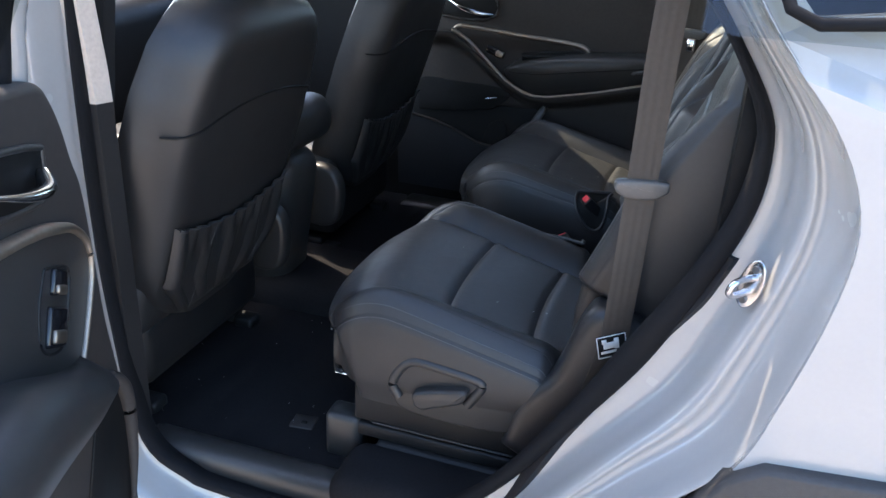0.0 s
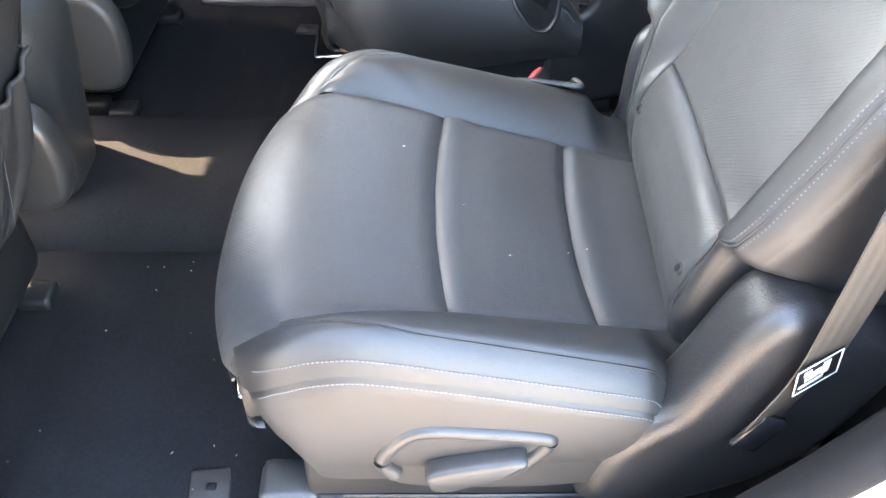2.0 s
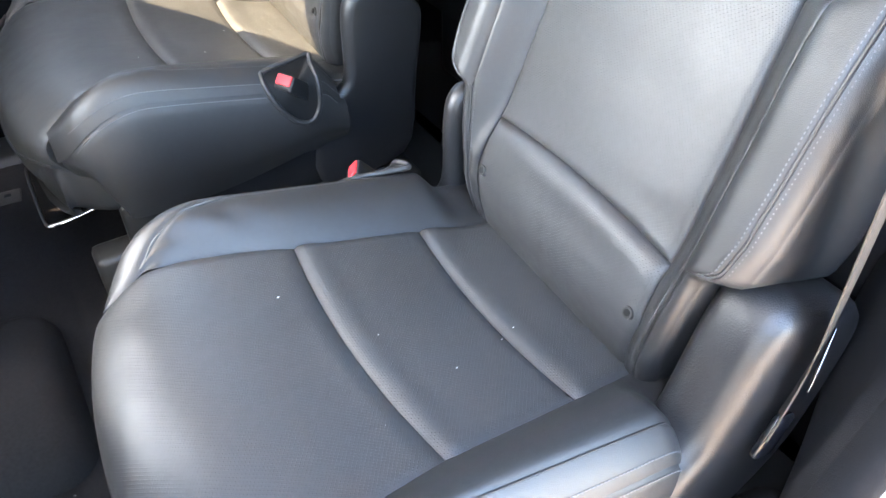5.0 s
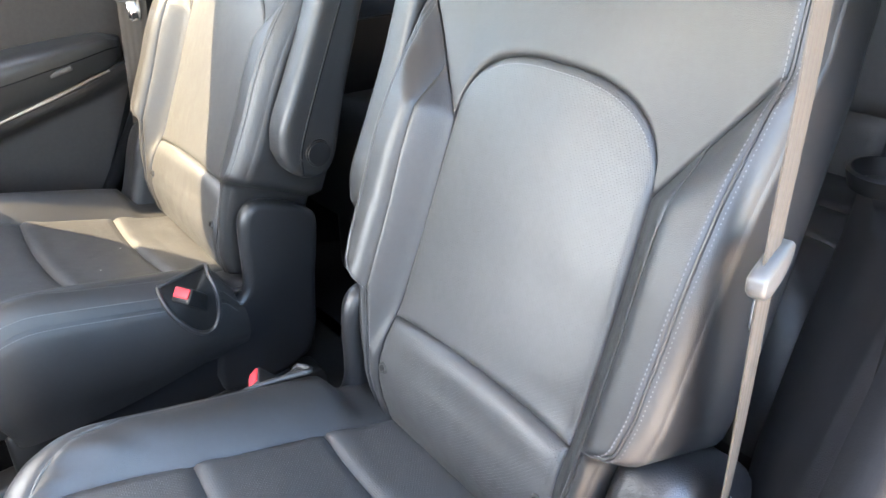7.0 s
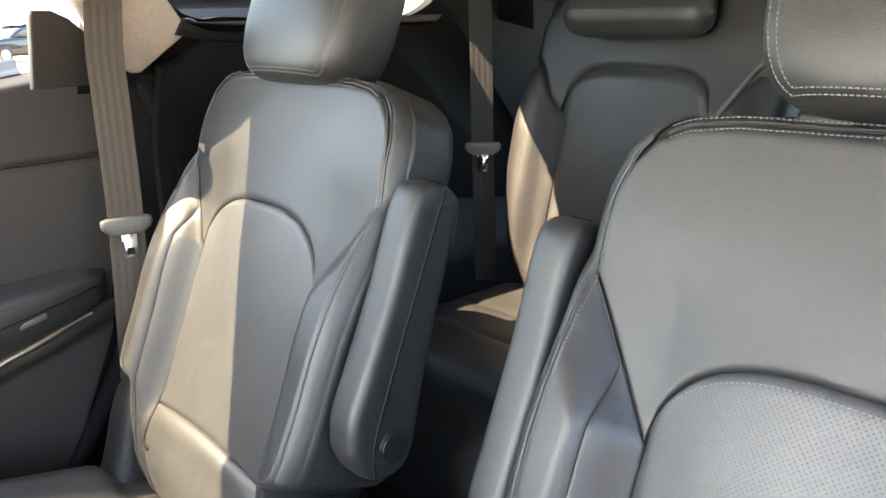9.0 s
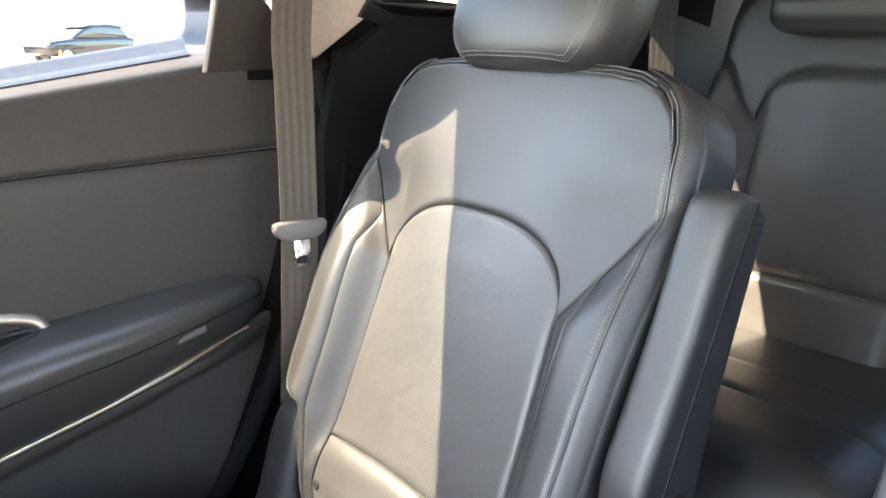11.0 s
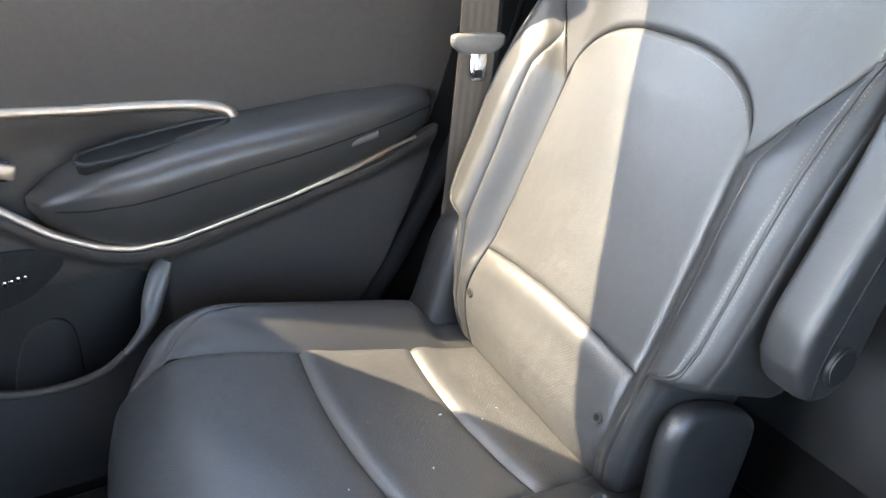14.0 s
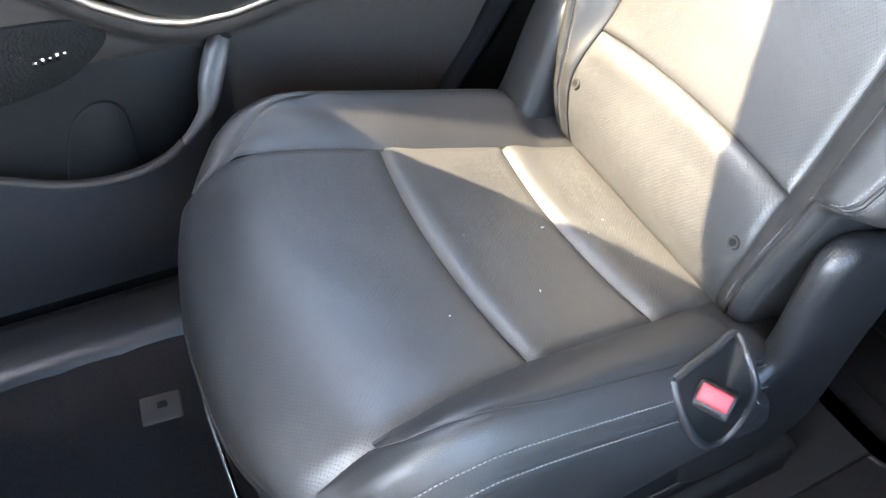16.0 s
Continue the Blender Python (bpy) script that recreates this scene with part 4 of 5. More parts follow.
    for i in range(41):
        x = lerp(-0.535, 0.078, i / 40)
        e = (1 - abs(2 * (i / 40) - 1) ** 5) ** 0.5
        zt, zl = ATOP(x), max(LOW(x) + 0.002, 0.0)
        zl = min(zl, zt - 0.010)
        out = 0.100 * e * lerp(1.0, 0.72, smooth01((x + 0.20) / 0.28)) + 0.004
        ridge = lerp(zt, zl, 0.24)
        sec = [(0.858, zt), (0.850 - out * 0.40, zt - 0.002), (0.850 - out * 0.80, zt - 0.006), (0.850 - out * 0.97, lerp(zt, zl, 0.13)), (0.850 - out, ridge), (0.850 - out * 0.98, lerp(zt, zl, 0.40)), (0.850 - out * 0.90, lerp(zt, zl, 0.65)), (0.850 - out * 0.78, lerp(zt, zl, 0.9)), (0.850 - out * 0.70, zl), (0.858, zl)]
        rings.append([DL((x, y, z)) for y, z in sec])
    arm = loft("door_armrest", rings, PLASTIC, door, "soft black door armrest")
    tube("armrest_seam", [rings[i][5] for i in range(2, 40)], 0.0013, LABEL_SHADE, arm)
    # pull cup on the armrest's top: a black plate paints its shaded hollow
    cup = [(-0.470, 0.0), (-0.455, 0.020), (-0.36, 0.034), (-0.275, 0.036), (-0.262, 0.018), (-0.30, 0.002), (-0.40, -0.012), (-0.455, -0.012)]
    cm = conv @ Matrix.Translation((0, 0.806, 1.060)) @ pose(0, 0, 0, 10, -5.5, 0)
    part("pull_cup_shade", prism([(float(p[0]), float(p[1])) for p in spline(cup + [cup[0]], 40)[:-1]], 0.020, cm, 0.004), LABEL_SHADE, arm, "black plate for the shaded hollow of the pull cup")
    tube("cup_rim", [cm @ Vector((float(p[0]), float(p[1]), 0.020)) for p in spline(cup + [cup[0]], 40)], 0.0035, SHELL, arm)
    # silver strips
    low_pts = [(x, 0.776 if x > -0.55 else 0.80, LOW(x)) for x in [lerp(-0.725, 0.030, i / 50) for i in range(51)]]
    tube("silver_strip", [DL((x, 0.782 + 0.03 * smooth01((-x - 0.48) / 0.2) + 0.016 * smooth01((x + 0.12) / 0.15), z)) for x, _, z in low_pts], [0.0066 * (1 - 0.55 * smooth01((x + 0.1) / 0.13)) for x, _, z in low_pts], SATIN, door, "satin silver strip under the armrest", 10)
    up_pts = spline([(-0.725, 0.845, 1.095), (-0.70, 0.846, 1.106), (-0.60, 0.848, 1.100), (-0.46, 0.848, 1.090), (-0.36, 0.848, 1.085), (-0.29, 0.846, 1.078), (-0.258, 0.842, 1.068), (-0.248, 0.838, 1.054)], 50)
    tube("silver_strip", [DL(p) for p in up_pts], [lerp(0.0065, 0.010, i / 50) for i in range(51)], SATIN, door, "satin silver strip over the switch field", 10)
    # courtesy reflector, window switch, maker's plate
    part("reflector", rbox((0.046, 0.004, 0.011), DL((-0.075, 0.7625, 1.026)), 0.0018, 2, (0, -12, 0)), LOOPG, door, "small pale reflector")
    sw = part("window_switch", rbox((0.060, 0.008, 0.030), DL((-0.575, 0.838, 1.030)), 0.004, 2, (0, 18, 0)), BLACKGLOSS, door, "black window switch")
    part("switch_tip", rbox((0.028, 0.014, 0.022), DL((-0.553, 0.834, 1.024)), 0.004, 2, (0, 18, 0)), SATIN, sw, "silver switch tip")
    for k in range(5):
        part("maker_mark", rbox((0.0058, 0.002, 0.006 + 0.003 * (k % 2)), DL((-0.590 + k * 0.0085, 0.8245, 0.866 + 0.0015 * k)), 0.0006, 1), CHROME, door)
    # speaker grille and map pocket
    part("speaker_grille", prism(closed([(-0.84, 0.80), (-0.70, 0.812), (-0.60, 0.825), (-0.545, 0.845), (-0.505, 0.885), (-0.54, 0.910), (-0.70, 0.915), (-0.84, 0.91)], 60), 0.012, conv @ Matrix(((1, 0, 0, 0), (0, 0, -1, 0.838), (0, 1, 0, 0), (0, 0, 0, 1))), 0.002), GRILLE, door, "black perforated speaker grille")
    LIP = [(-0.90, 0.800), (-0.76, 0.775), (-0.669, 0.745), (-0.612, 0.720), (-0.560, 0.709), (-0.510, 0.711), (-0.464, 0.730), (-0.420, 0.774), (-0.398, 0.820), (-0.373, 0.868)]
    lip = spline(LIP, 60)


    def pocket_front(u, v):
        p = lip[int(round(u * 60))]
        z = lerp(0.515, float(p[1]), v)
        t = smooth01(1 - abs(2 * v - 1) * 0.6)
        y = 0.800 - 0.028 * math.sin(math.pi * min(1, 0.25 + v * 0.6)) + 0.016 * (1 - v) + 0.030 * smooth01((u - 0.78) / 0.22)
        return DL((float(p[0]), y, z))


    pk = sheet("map_pocket", pocket_front, 60, 24, SIDETRIM, door, "dark plastic door pocket", thick=0.010)
    lipd = [DL((float(p[0]), 0.782 + 0.030 * smooth01((i / 60 - 0.78) / 0.22), float(p[1]))) for i, p in enumerate(lip)]
    tube("pocket_lip", lipd[:43], [lerp(0.0045, 0.007, i / 42) for i in range(43)], TRIMG, pk, "thin dark pocket lip", 10)
    # the lip's upper end is paler than its lower run
    tube("pocket_lip", lipd[42:], [0.007 + 0.011 * math.sin(math.pi * 0.6 * i / 18) for i in range(19)], LOOPG, pk, "pale grey end of the pocket lip", 12, 0.6)
    # black liner plate, the shade of the pocket's inside put into its colour
    part("pocket_liner_shade", prism(closed([(-0.90, 0.53), (-0.66, 0.525), (-0.43, 0.53), (-0.405, 0.68), (-0.388, 0.79), (-0.395, 0.845), (-0.46, 0.862), (-0.60, 0.845), (-0.90, 0.82)], 60), 0.004, conv @ Matrix(((1, 0, 0, 0), (0, 0, -1, 0.842), (0, 1, 0, 0), (0, 0, 0, 1))), 0.001), LABEL_SHADE, pk, "black liner with the door pocket's shade in its colour")
    # flat black plate that paints in the shaded bottle recess
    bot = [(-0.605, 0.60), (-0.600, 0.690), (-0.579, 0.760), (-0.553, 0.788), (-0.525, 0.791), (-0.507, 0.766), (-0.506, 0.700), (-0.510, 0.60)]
    part("bottle_niche_shade", prism(closed(bot, 40), 0.010, conv @ Matrix(((1, 0, 0, 0), (0, 0, -1, 0.842), (0, 1, 0, 0), (0, 0, 0, 1))), 0.003), LABEL_SHADE, pk)
    # window belt seal and glass
    BS = [(0.862, 0.000), (0.858, 0.006), (0.862, 0.012), (0.870, 0.015), (0.873, 0.026), (0.879, 0.030), (0.884, 0.022), (0.884, 0.000)]
    loft("belt_seal", [[DL((x, y, SILLZ(x) + dz)) for y, dz in BS] for x in (-0.88, -0.60, -0.30, -0.004)], SEALSKY, door, "rubber belt seal under the glass, reflected sky in its blue-grey")
    bm = prism([(-0.006, 1.392), (-0.013, 1.450), (-0.020, 1.500), (-0.018, 1.512), (0.008, 1.512), (0.036, 1.500), (0.086, 1.462), (0.104, 1.394)], 0.022, Matrix(((1, 0, 0, 0), (0, 0, 1, 0), (0, 1, 0, 0), (0, 0, 0, 1))), 0.004)
    for v in bm.verts:
        v.co.y += 0.822 - 0.75 * (v.co.z - 1.36)
    bmesh.ops.transform(bm, matrix=conv, verts=bm.verts)
    part("corner_trim", bm, TRIMG, door, "grey-brown corner trim behind the glass")
    g = sheet("glass", lambda u, v: DL((lerp(-0.74, 0.01, u), 0.858 - 0.75 * (lerp(1.34, 1.67, v) - 1.36) * (1 if v > 0.08 else 0), lerp(1.34, 1.67, v))), 2, 4, GLASS, door, "clear door glass")


far_door = thing("closed_rear_door", "closed rear door with grey-brown trim and silver strips", "car door", "rear doors", at=(-0.3, 0.85, 0.5))
rear_door(far_door, Matrix.Translation((0.3, -0.85, -0.5)))
near_door = thing("open_rear_door", "wide open rear door with dark inner trim and silver strip", "car door", "rear doors", at=(-0.84, -0.98, 0.5))
near_door.rotation_euler = (0, 0, radians(-69))
NC = Matrix.Translation((0.84, 0.98, -0.5)) @ Matrix.Diagonal((1, -1, 1, 1))
ND = lambda p: tuple(NC @ Vector(p))


def door_plate(y):
    """Takes an outline (x, z) with its depth towards the cabin onto the open door at depth y."""
    return NC @ Matrix(((1, 0, 0, 0), (0, 0, -1, y), (0, 1, 0, 0), (0, 0, 0, 1)))


EDGE = [(-0.60, 1.300), (-0.645, 1.292), (-0.668, 1.270), (-0.690, 1.229), (-0.706, 1.180), (-0.724, 1.136), (-0.733, 1.053), (-0.742, 0.919), (-0.764, 0.804), (-0.776, 0.683), (-0.770, 0.53)]
front_edge = [(float(p[0]), float(p[1])) for p in spline(EDGE, 40)]
part("door_trim", prism([(0.13, 1.36), (-0.30, 1.335)] + front_edge + [(-0.70, 0.50), (-0.20, 0.50), (-0.141, 0.586), (-0.005, 0.785), (0.085, 0.972), (0.165, 1.131), (0.19, 1.235)], 0.05, door_plate(0.89), 0.014, 4), TRIMG, near_door, "grey-brown soft inner door trim")
sheet("outer_skin", lambda u, v: ND((lerp(-0.74, REAR_EDGE(lerp(0.45, 1.34, v)), u), 0.945 - 0.03 * (2 * v - 1) ** 2, lerp(0.45, 1.34, v))), 10, 12, PAINT, near_door, "white outer door skin", thick=0.004)
strip = spline([(-0.30, 1.165), (-0.40, 1.160), (-0.484, 1.149), (-0.55, 1.136), (-0.605, 1.120), (-0.655, 1.098), (-0.690, 1.062), (-0.690, 1.020), (-0.660, 0.970), (-0.617, 0.916), (-0.561, 0.871), (-0.451, 0.834), (-0.36, 0.835), (-0.10, 0.90)], 100)
field = [(float(p[0]), float(p[1])) for p in strip[6:92]]
part("switch_field", prism(field, 0.006, door_plate(0.8405), 0.002), PLASTIC, near_door, "smooth dark panel round the window switches")
tube("silver_strip", [ND((float(p[0]), 0.834, float(p[1]))) for p in strip], [lerp(0.012, 0.0065, smooth01((i - 25) / 25)) for i in range(101)], SATIN, near_door, "satin silver strip round the switch panel", 10, 0.7)
bowlo = closed([(-0.612, 1.222), (-0.604, 1.180), (-0.575, 1.163), (-0.45, 1.190), (-0.42, 1.235), (-0.47, 1.250), (-0.56, 1.236)], 40)
bowl = part("handle_bowl", prism(bowlo, 0.006, door_plate(0.8425), 0.002), LABEL_SHADE, near_door, "dark handle bowl")
tube("bowl_rim", [ND((x, 0.838, z)) for x, z in bowlo + [bowlo[0]]], 0.0045, PLASTIC, bowl)
tube("handle", spline([ND((-0.592, 0.832, 1.200)), ND((-0.56, 0.815, 1.190)), ND((-0.51, 0.812, 1.198)), ND((-0.45, 0.822, 1.218))], 24), [0.005 + 0.007 * math.sin(math.pi * min(1, 0.1 + i / 24)) for i in range(25)], CHROME, bowl, "chrome inner door handle", 10, 0.7)
# two switches in an oval surround, the lower one the window switch
sur = closed([(-0.560, 1.085), (-0.622, 1.058), (-0.612, 1.020), (-0.580, 0.972), (-0.545, 0.975), (-0.520, 1.000), (-0.530, 1.045)], 40)
tube("switch_surround", [ND((x, 0.835, z)) for x, z in sur + [sur[0]]], 0.0025, SHELL, near_door)
for cx, cz, w, h in ((-0.588, 1.054, 0.040, 0.034), (-0.562, 1.004, 0.050, 0.052)):
    sw = part("window_switch", rbox((w, 0.012, h), ND((cx, 0.834, cz)), 0.005, 3, (0, -28, 0)), BLACKGLOSS, near_door, "black door switch")
    part("switch_tip", rbox((w * 0.7, 0.010, h * 0.34), ND((cx + 0.006, 0.829, cz - h * 0.20)), 0.003, 2, (0, -28, 0)), SATIN, sw, "silver switch tip")
# padded armrest below the switches
rings = []
for i in range(31):
    x = lerp(-0.625, 0.05, i / 30)
    e = max(0.03, (1 - abs(2 * (i / 30) - 1) ** 6) ** 0.5)
    z0, z1 = lerp(0.885, 0.93, i / 30), lerp(0.925, 1.03, smooth01(i / 12))
    sec = [(0.845, z1), (0.845 - 0.05 * e, z1 + 0.002), (0.845 - 0.085 * e, z1 - 0.010), (0.845 - 0.095 * e, lerp(z0, z1, 0.6)), (0.845 - 0.080 * e, lerp(z0, z1, 0.2)), (0.845 - 0.05 * e, z0), (0.845, z0)]
    rings.append([ND((x, y, z)) for y, z in sec])
loft("door_armrest", rings, PLASTIC, near_door, "soft black door armrest")
lipn = spline([(-0.704, 0.840), (-0.728, 0.815), (-0.744, 0.786), (-0.752, 0.740), (-0.745, 0.66), (-0.72, 0.58)], 40)
# the pocket's opening is a flat plate, its shade painted black
part("pocket_niche_shade", prism([(float(p[0]), float(p[1])) for p in lipn] + [(-0.60, 0.58), (-0.58, 0.70), (-0.64, 0.80)], 0.005, door_plate(0.8415), 0.002), LABEL_SHADE, near_door, "flat black plate for the shaded opening of the door pocket")
tube("pocket_lip", [ND((float(p[0]), 0.832, float(p[1]))) for p in lipn], [0.010 * math.sin(math.pi * (0.12 + 0.85 * i / 40)) + 0.003 for i in range(41)], TRIMG, near_door, "grey-brown pocket lip", 10)
# window frame, seal and glass
tube("frame_front", [ND(p) for p in spline([(-0.650, 0.880, 1.27), (-0.656, 0.860, 1.40), (-0.640, 0.79, 1.52), (-0.60, 0.72, 1.62)], 24)], 0.023, PAINT, near_door, "white door window frame", 12, 0.8)
tube("frame_seal", [ND(p) for p in spline([(-0.605, 0.872, 1.29), (-0.612, 0.852, 1.40), (-0.598, 0.78, 1.52), (-0.56, 0.71, 1.61)], 24)], 0.014, RUBBER, near_door, "black glass run seal", 10)
tube("frame_top", [ND(p) for p in spline([(-0.60, 0.72, 1.62), (-0.45, 0.69, 1.67), (-0.10, 0.68, 1.66), (0.06, 0.76, 1.54), (0.12, 0.84, 1.40)], 40)], 0.022, PAINT, near_door, "white door window frame", 12, 0.8)
g = sheet("glass", lambda u, v: ND((lerp(-0.60, 0.06, u), lerp(0.878, 0.70, v), lerp(1.30, 1.63, v))), 2, 4, GLASS, near_door, "clear door glass")
g.visible_shadow = False

# far door seal arc on the body behind the door
arc = [(-0.16, 0.50), (-0.06, 0.66), (0.03, 0.80), (0.125, 0.97), (0.205, 1.13), (0.232, 1.235), (0.222, 1.31), (0.18, 1.40)]
seal2 = tube("door_seal", [(float(p[0]), 0.83 - 0.6 * max(0, float(p[1]) - 1.36), float(p[1])) for p in spline(arc, 60)], 0.017, RUBBER, None, "", 10)
tagged(seal2, "black rubber seal round the far door", "seal", kind="structure")


# ---- far quarter trim, pillars ----
def quarter_trim(u, v):
    x = lerp(0.19, 1.9, u)
    z = lerp(0.45, 1.415 + 0.055 * smooth01((x - 0.20) / 0.1), v)
    y = 0.815 - 0.06 * smooth01((z - 1.25) / 0.2) - 0.10 * smooth01((x - 0.35) / 0.25) * smooth01((1.08 - z) / 0.15)
    return (x, y, z)


for s in (1, -1):
    o = sheet("quarter_trim", lambda u, v: (lambda p: p if s > 0 else (p[0] - 0.025, -p[1] + lerp(0.047, 0.06, smooth01((p[0] - 0.19) / 0.08)), p[2]))(quarter_trim(u, v)), 50, 50, SHADETRIM, None, thick=0.02 * s)
    tagged(o, "grained black plastic luggage side trim", "side trim", kind="structure")
    # pale pillar trim above it, between door glass and quarter glass
    pil = [(0.012, 1.600), (0.034, 1.530), (0.074, 1.479), (0.140, 1.416), (0.156, 1.409), (0.170, 1.409), (0.236, 1.470), (0.238, 1.482), (0.190, 1.530), (0.130, 1.593), (0.090, 1.64), (0.012, 1.64)]
    bm = prism([(x, z) for x, z in pil], 0.02, Matrix(((1, 0, 0, 0), (0, 0, s, 0), (0, 1, 0, 0), (0, 0, 0, 1))), 0.006, 3)
    for v in bm.verts:
        v.co.y += s * (0.797 - 0.70 * (v.co.z - 1.40))
    tagged(part("pillar_trim", bm, BEIGE, None), "beige plastic rear pillar trim", "pillar trim", kind="structure")
    bm = prism(closed([(0.215, 1.470), (0.40, 1.448), (0.9, 1.47), (1.3, 1.49), (1.3, 1.505), (0.9, 1.488), (0.42, 1.480), (0.29, 1.482), (0.236, 1.498), (0.222, 1.492)], 60), 0.03, Matrix(((1, 0, 0, 0), (0, 0, s, 0), (0, 1, 0, 0), (0, 0, 0, 1))), 0.008)
    for v in bm.verts:
        v.co.y += s * (0.79 - 0.70 * (v.co.z - 1.40))
    tagged(part("window_surround", bm, SHELL, None), "black surround of the quarter window", "window surround", kind="structure")
gf = sheet("window_quarter_far", lambda u, v: (lerp(0.17, 0.82, u), 0.872 - 0.75 * (lerp(1.44, 1.66, v) - 1.36), lerp(1.44, 1.66, v)), 2, 2, PRIVACY, None)
gf.visible_shadow = False
tagged(gf, "tinted quarter window glass", "window", kind="structure")
# belt guide: a slot with a smooth lip let into the pale pillar trim
PILF = lambda x, z: (x, 0.797 - 0.70 * (z - 1.40) - 0.003, z)
dr = thing("belt_guide", "beige belt guide slot in the pillar trim", "belt guide", at=PILF(0.081, 1.549))
GO = Vector(PILF(0.081, 1.549))
g0, g1 = Vector(PILF(0.046, 1.536)), Vector(PILF(0.116, 1.563))
along, out_dir = (g1 - g0).normalized(), Vector((0, -0.82, -0.57))
up_dir = along.cross(out_dir).normalized()
lipl = [(-0.5, 0.010), (-0.53, 0.0), (-0.50, -0.010), (0.0, -0.005), (0.50, -0.010), (0.53, 0.0), (0.5, 0.010), (0.0, 0.007)]
tube("guide_lip", [(g0 + g1) / 2 - GO + along * (float(p[0]) * 0.078) + up_dir * float(p[1]) + out_dir * 0.002 for p in spline(lipl + [lipl[0]], 60)], 0.0042, BEIGE, dr, "smooth beige lip", 8)
part("guide_slot", prism([(-0.037, -0.006), (0.037, -0.006), (0.037, 0.006), (-0.037, 0.006)], 0.006, Matrix.Translation((g0 + g1) / 2 - GO) @ Matrix((along, up_dir, out_dir)).transposed().to_4x4() @ Matrix.Translation((0, 0, -0.003)), 0.001), LABEL_SHADE, dr, "dark slot")
# dark rear pillars and the tailgate's frame
for s in (1, -1):
    rp = [[(1.05 + 0.16 * k + a, s * (0.80 - 0.62 * max(0, z - 1.36) + b), z) for a, b in ((0.0, 0.0), (0.45, -0.06), (0.45, 0.04), (0.0, 0.05))] for k, z in ((0.3, 0.9), (0.2, 1.2), (0.0, 1.4), (-0.5, 1.55), (-0.9, 1.70))]
    tagged(loft("rear_pillar_trim", rp, SHADETRIM, None), "dark plastic rear pillar trim", "pillar trim", kind="structure")
    rq = [[(1.02 + 0.16 * k + a, s * (0.775 - 0.62 * max(0, z - 1.36) + b), z) for a, b in ((0.0, 0.0), (0.10, -0.02), (0.10, 0.02), (0.0, 0.02))] for k, z in ((-0.1, 1.46), (-0.6, 1.56), (-1.0, 1.69))]
    tagged(loft("rear_pillar_cover", rq, SHELL, None), "dark upper rear pillar cover", "pillar trim", kind="structure")
# cup holder in the near side trim
cupm = Matrix.Translation((0.40, -0.655, 1.100))
bm = bmesh.new()
bmesh.ops.create_cone(bm, cap_ends=False, segments=36, radius1=0.040, radius2=0.046, depth=0.02)
bmesh.ops.solidify(bm, geom=list(bm.faces), thickness=0.006)
bmesh.ops.transform(bm, matrix=cupm, verts=bm.verts)
tagged(part("cup_holder", bm, SHELL, None), "black plastic cup holder ring in the side trim", "cup holder", kind="structure")
# near-side lower trim beside the seat, over the wheel
SEALX = table([(0.50, -0.19), (0.60, -0.13), (0.735, -0.07), (0.90, 0.018), (1.02, 0.10), (1.17, 0.16)])


def wheel_trim(u, v):
    x = lerp(0.10, 0.75, u)
    top = lerp(0.90, 1.09, smooth01(u * 2.2))
    y = -0.765 + 0.14 * smooth01(u / 0.5) * smooth01(v * 1.1)
    z = lerp(0.52, top, v) - 0.03 * max(0, (v - 0.9) / 0.1)
    return (x, y, z)


def near_wheel_trim(u, v):
    """The panel beside the near seat: convex, with a ledge on top that holds the cup holder."""
    k = max(0.0, (v - 0.82) / 0.18)
    z = lerp(0.50, 1.080, min(1.0, v / 0.82)) + 0.014 * math.sin(k * math.pi / 2)
    x = lerp(SEALX(min(z, 1.17)) + 0.050, 0.95, u)
    y = -0.775 + 0.180 * smooth01((u + 0.06) / 0.50) * smooth01((z - 0.40) / 0.35)
    y -= 0.030 * (1 - smooth01(u / 0.05))
    return (x, lerp(y, min(y, -0.775), k), z)


for s in (1, -1):
    o = sheet("wheel_house_trim", (lambda u, v: (lambda p: (p[0], -p[1], p[2]))(wheel_trim(u, v))) if s > 0 else near_wheel_trim, 40, 40, SHELL if s > 0 else SIDETRIM, None, thick=0.02 * s)
    tagged(o, "grained black wheel housing trim beside the seat", "side trim", kind="structure")


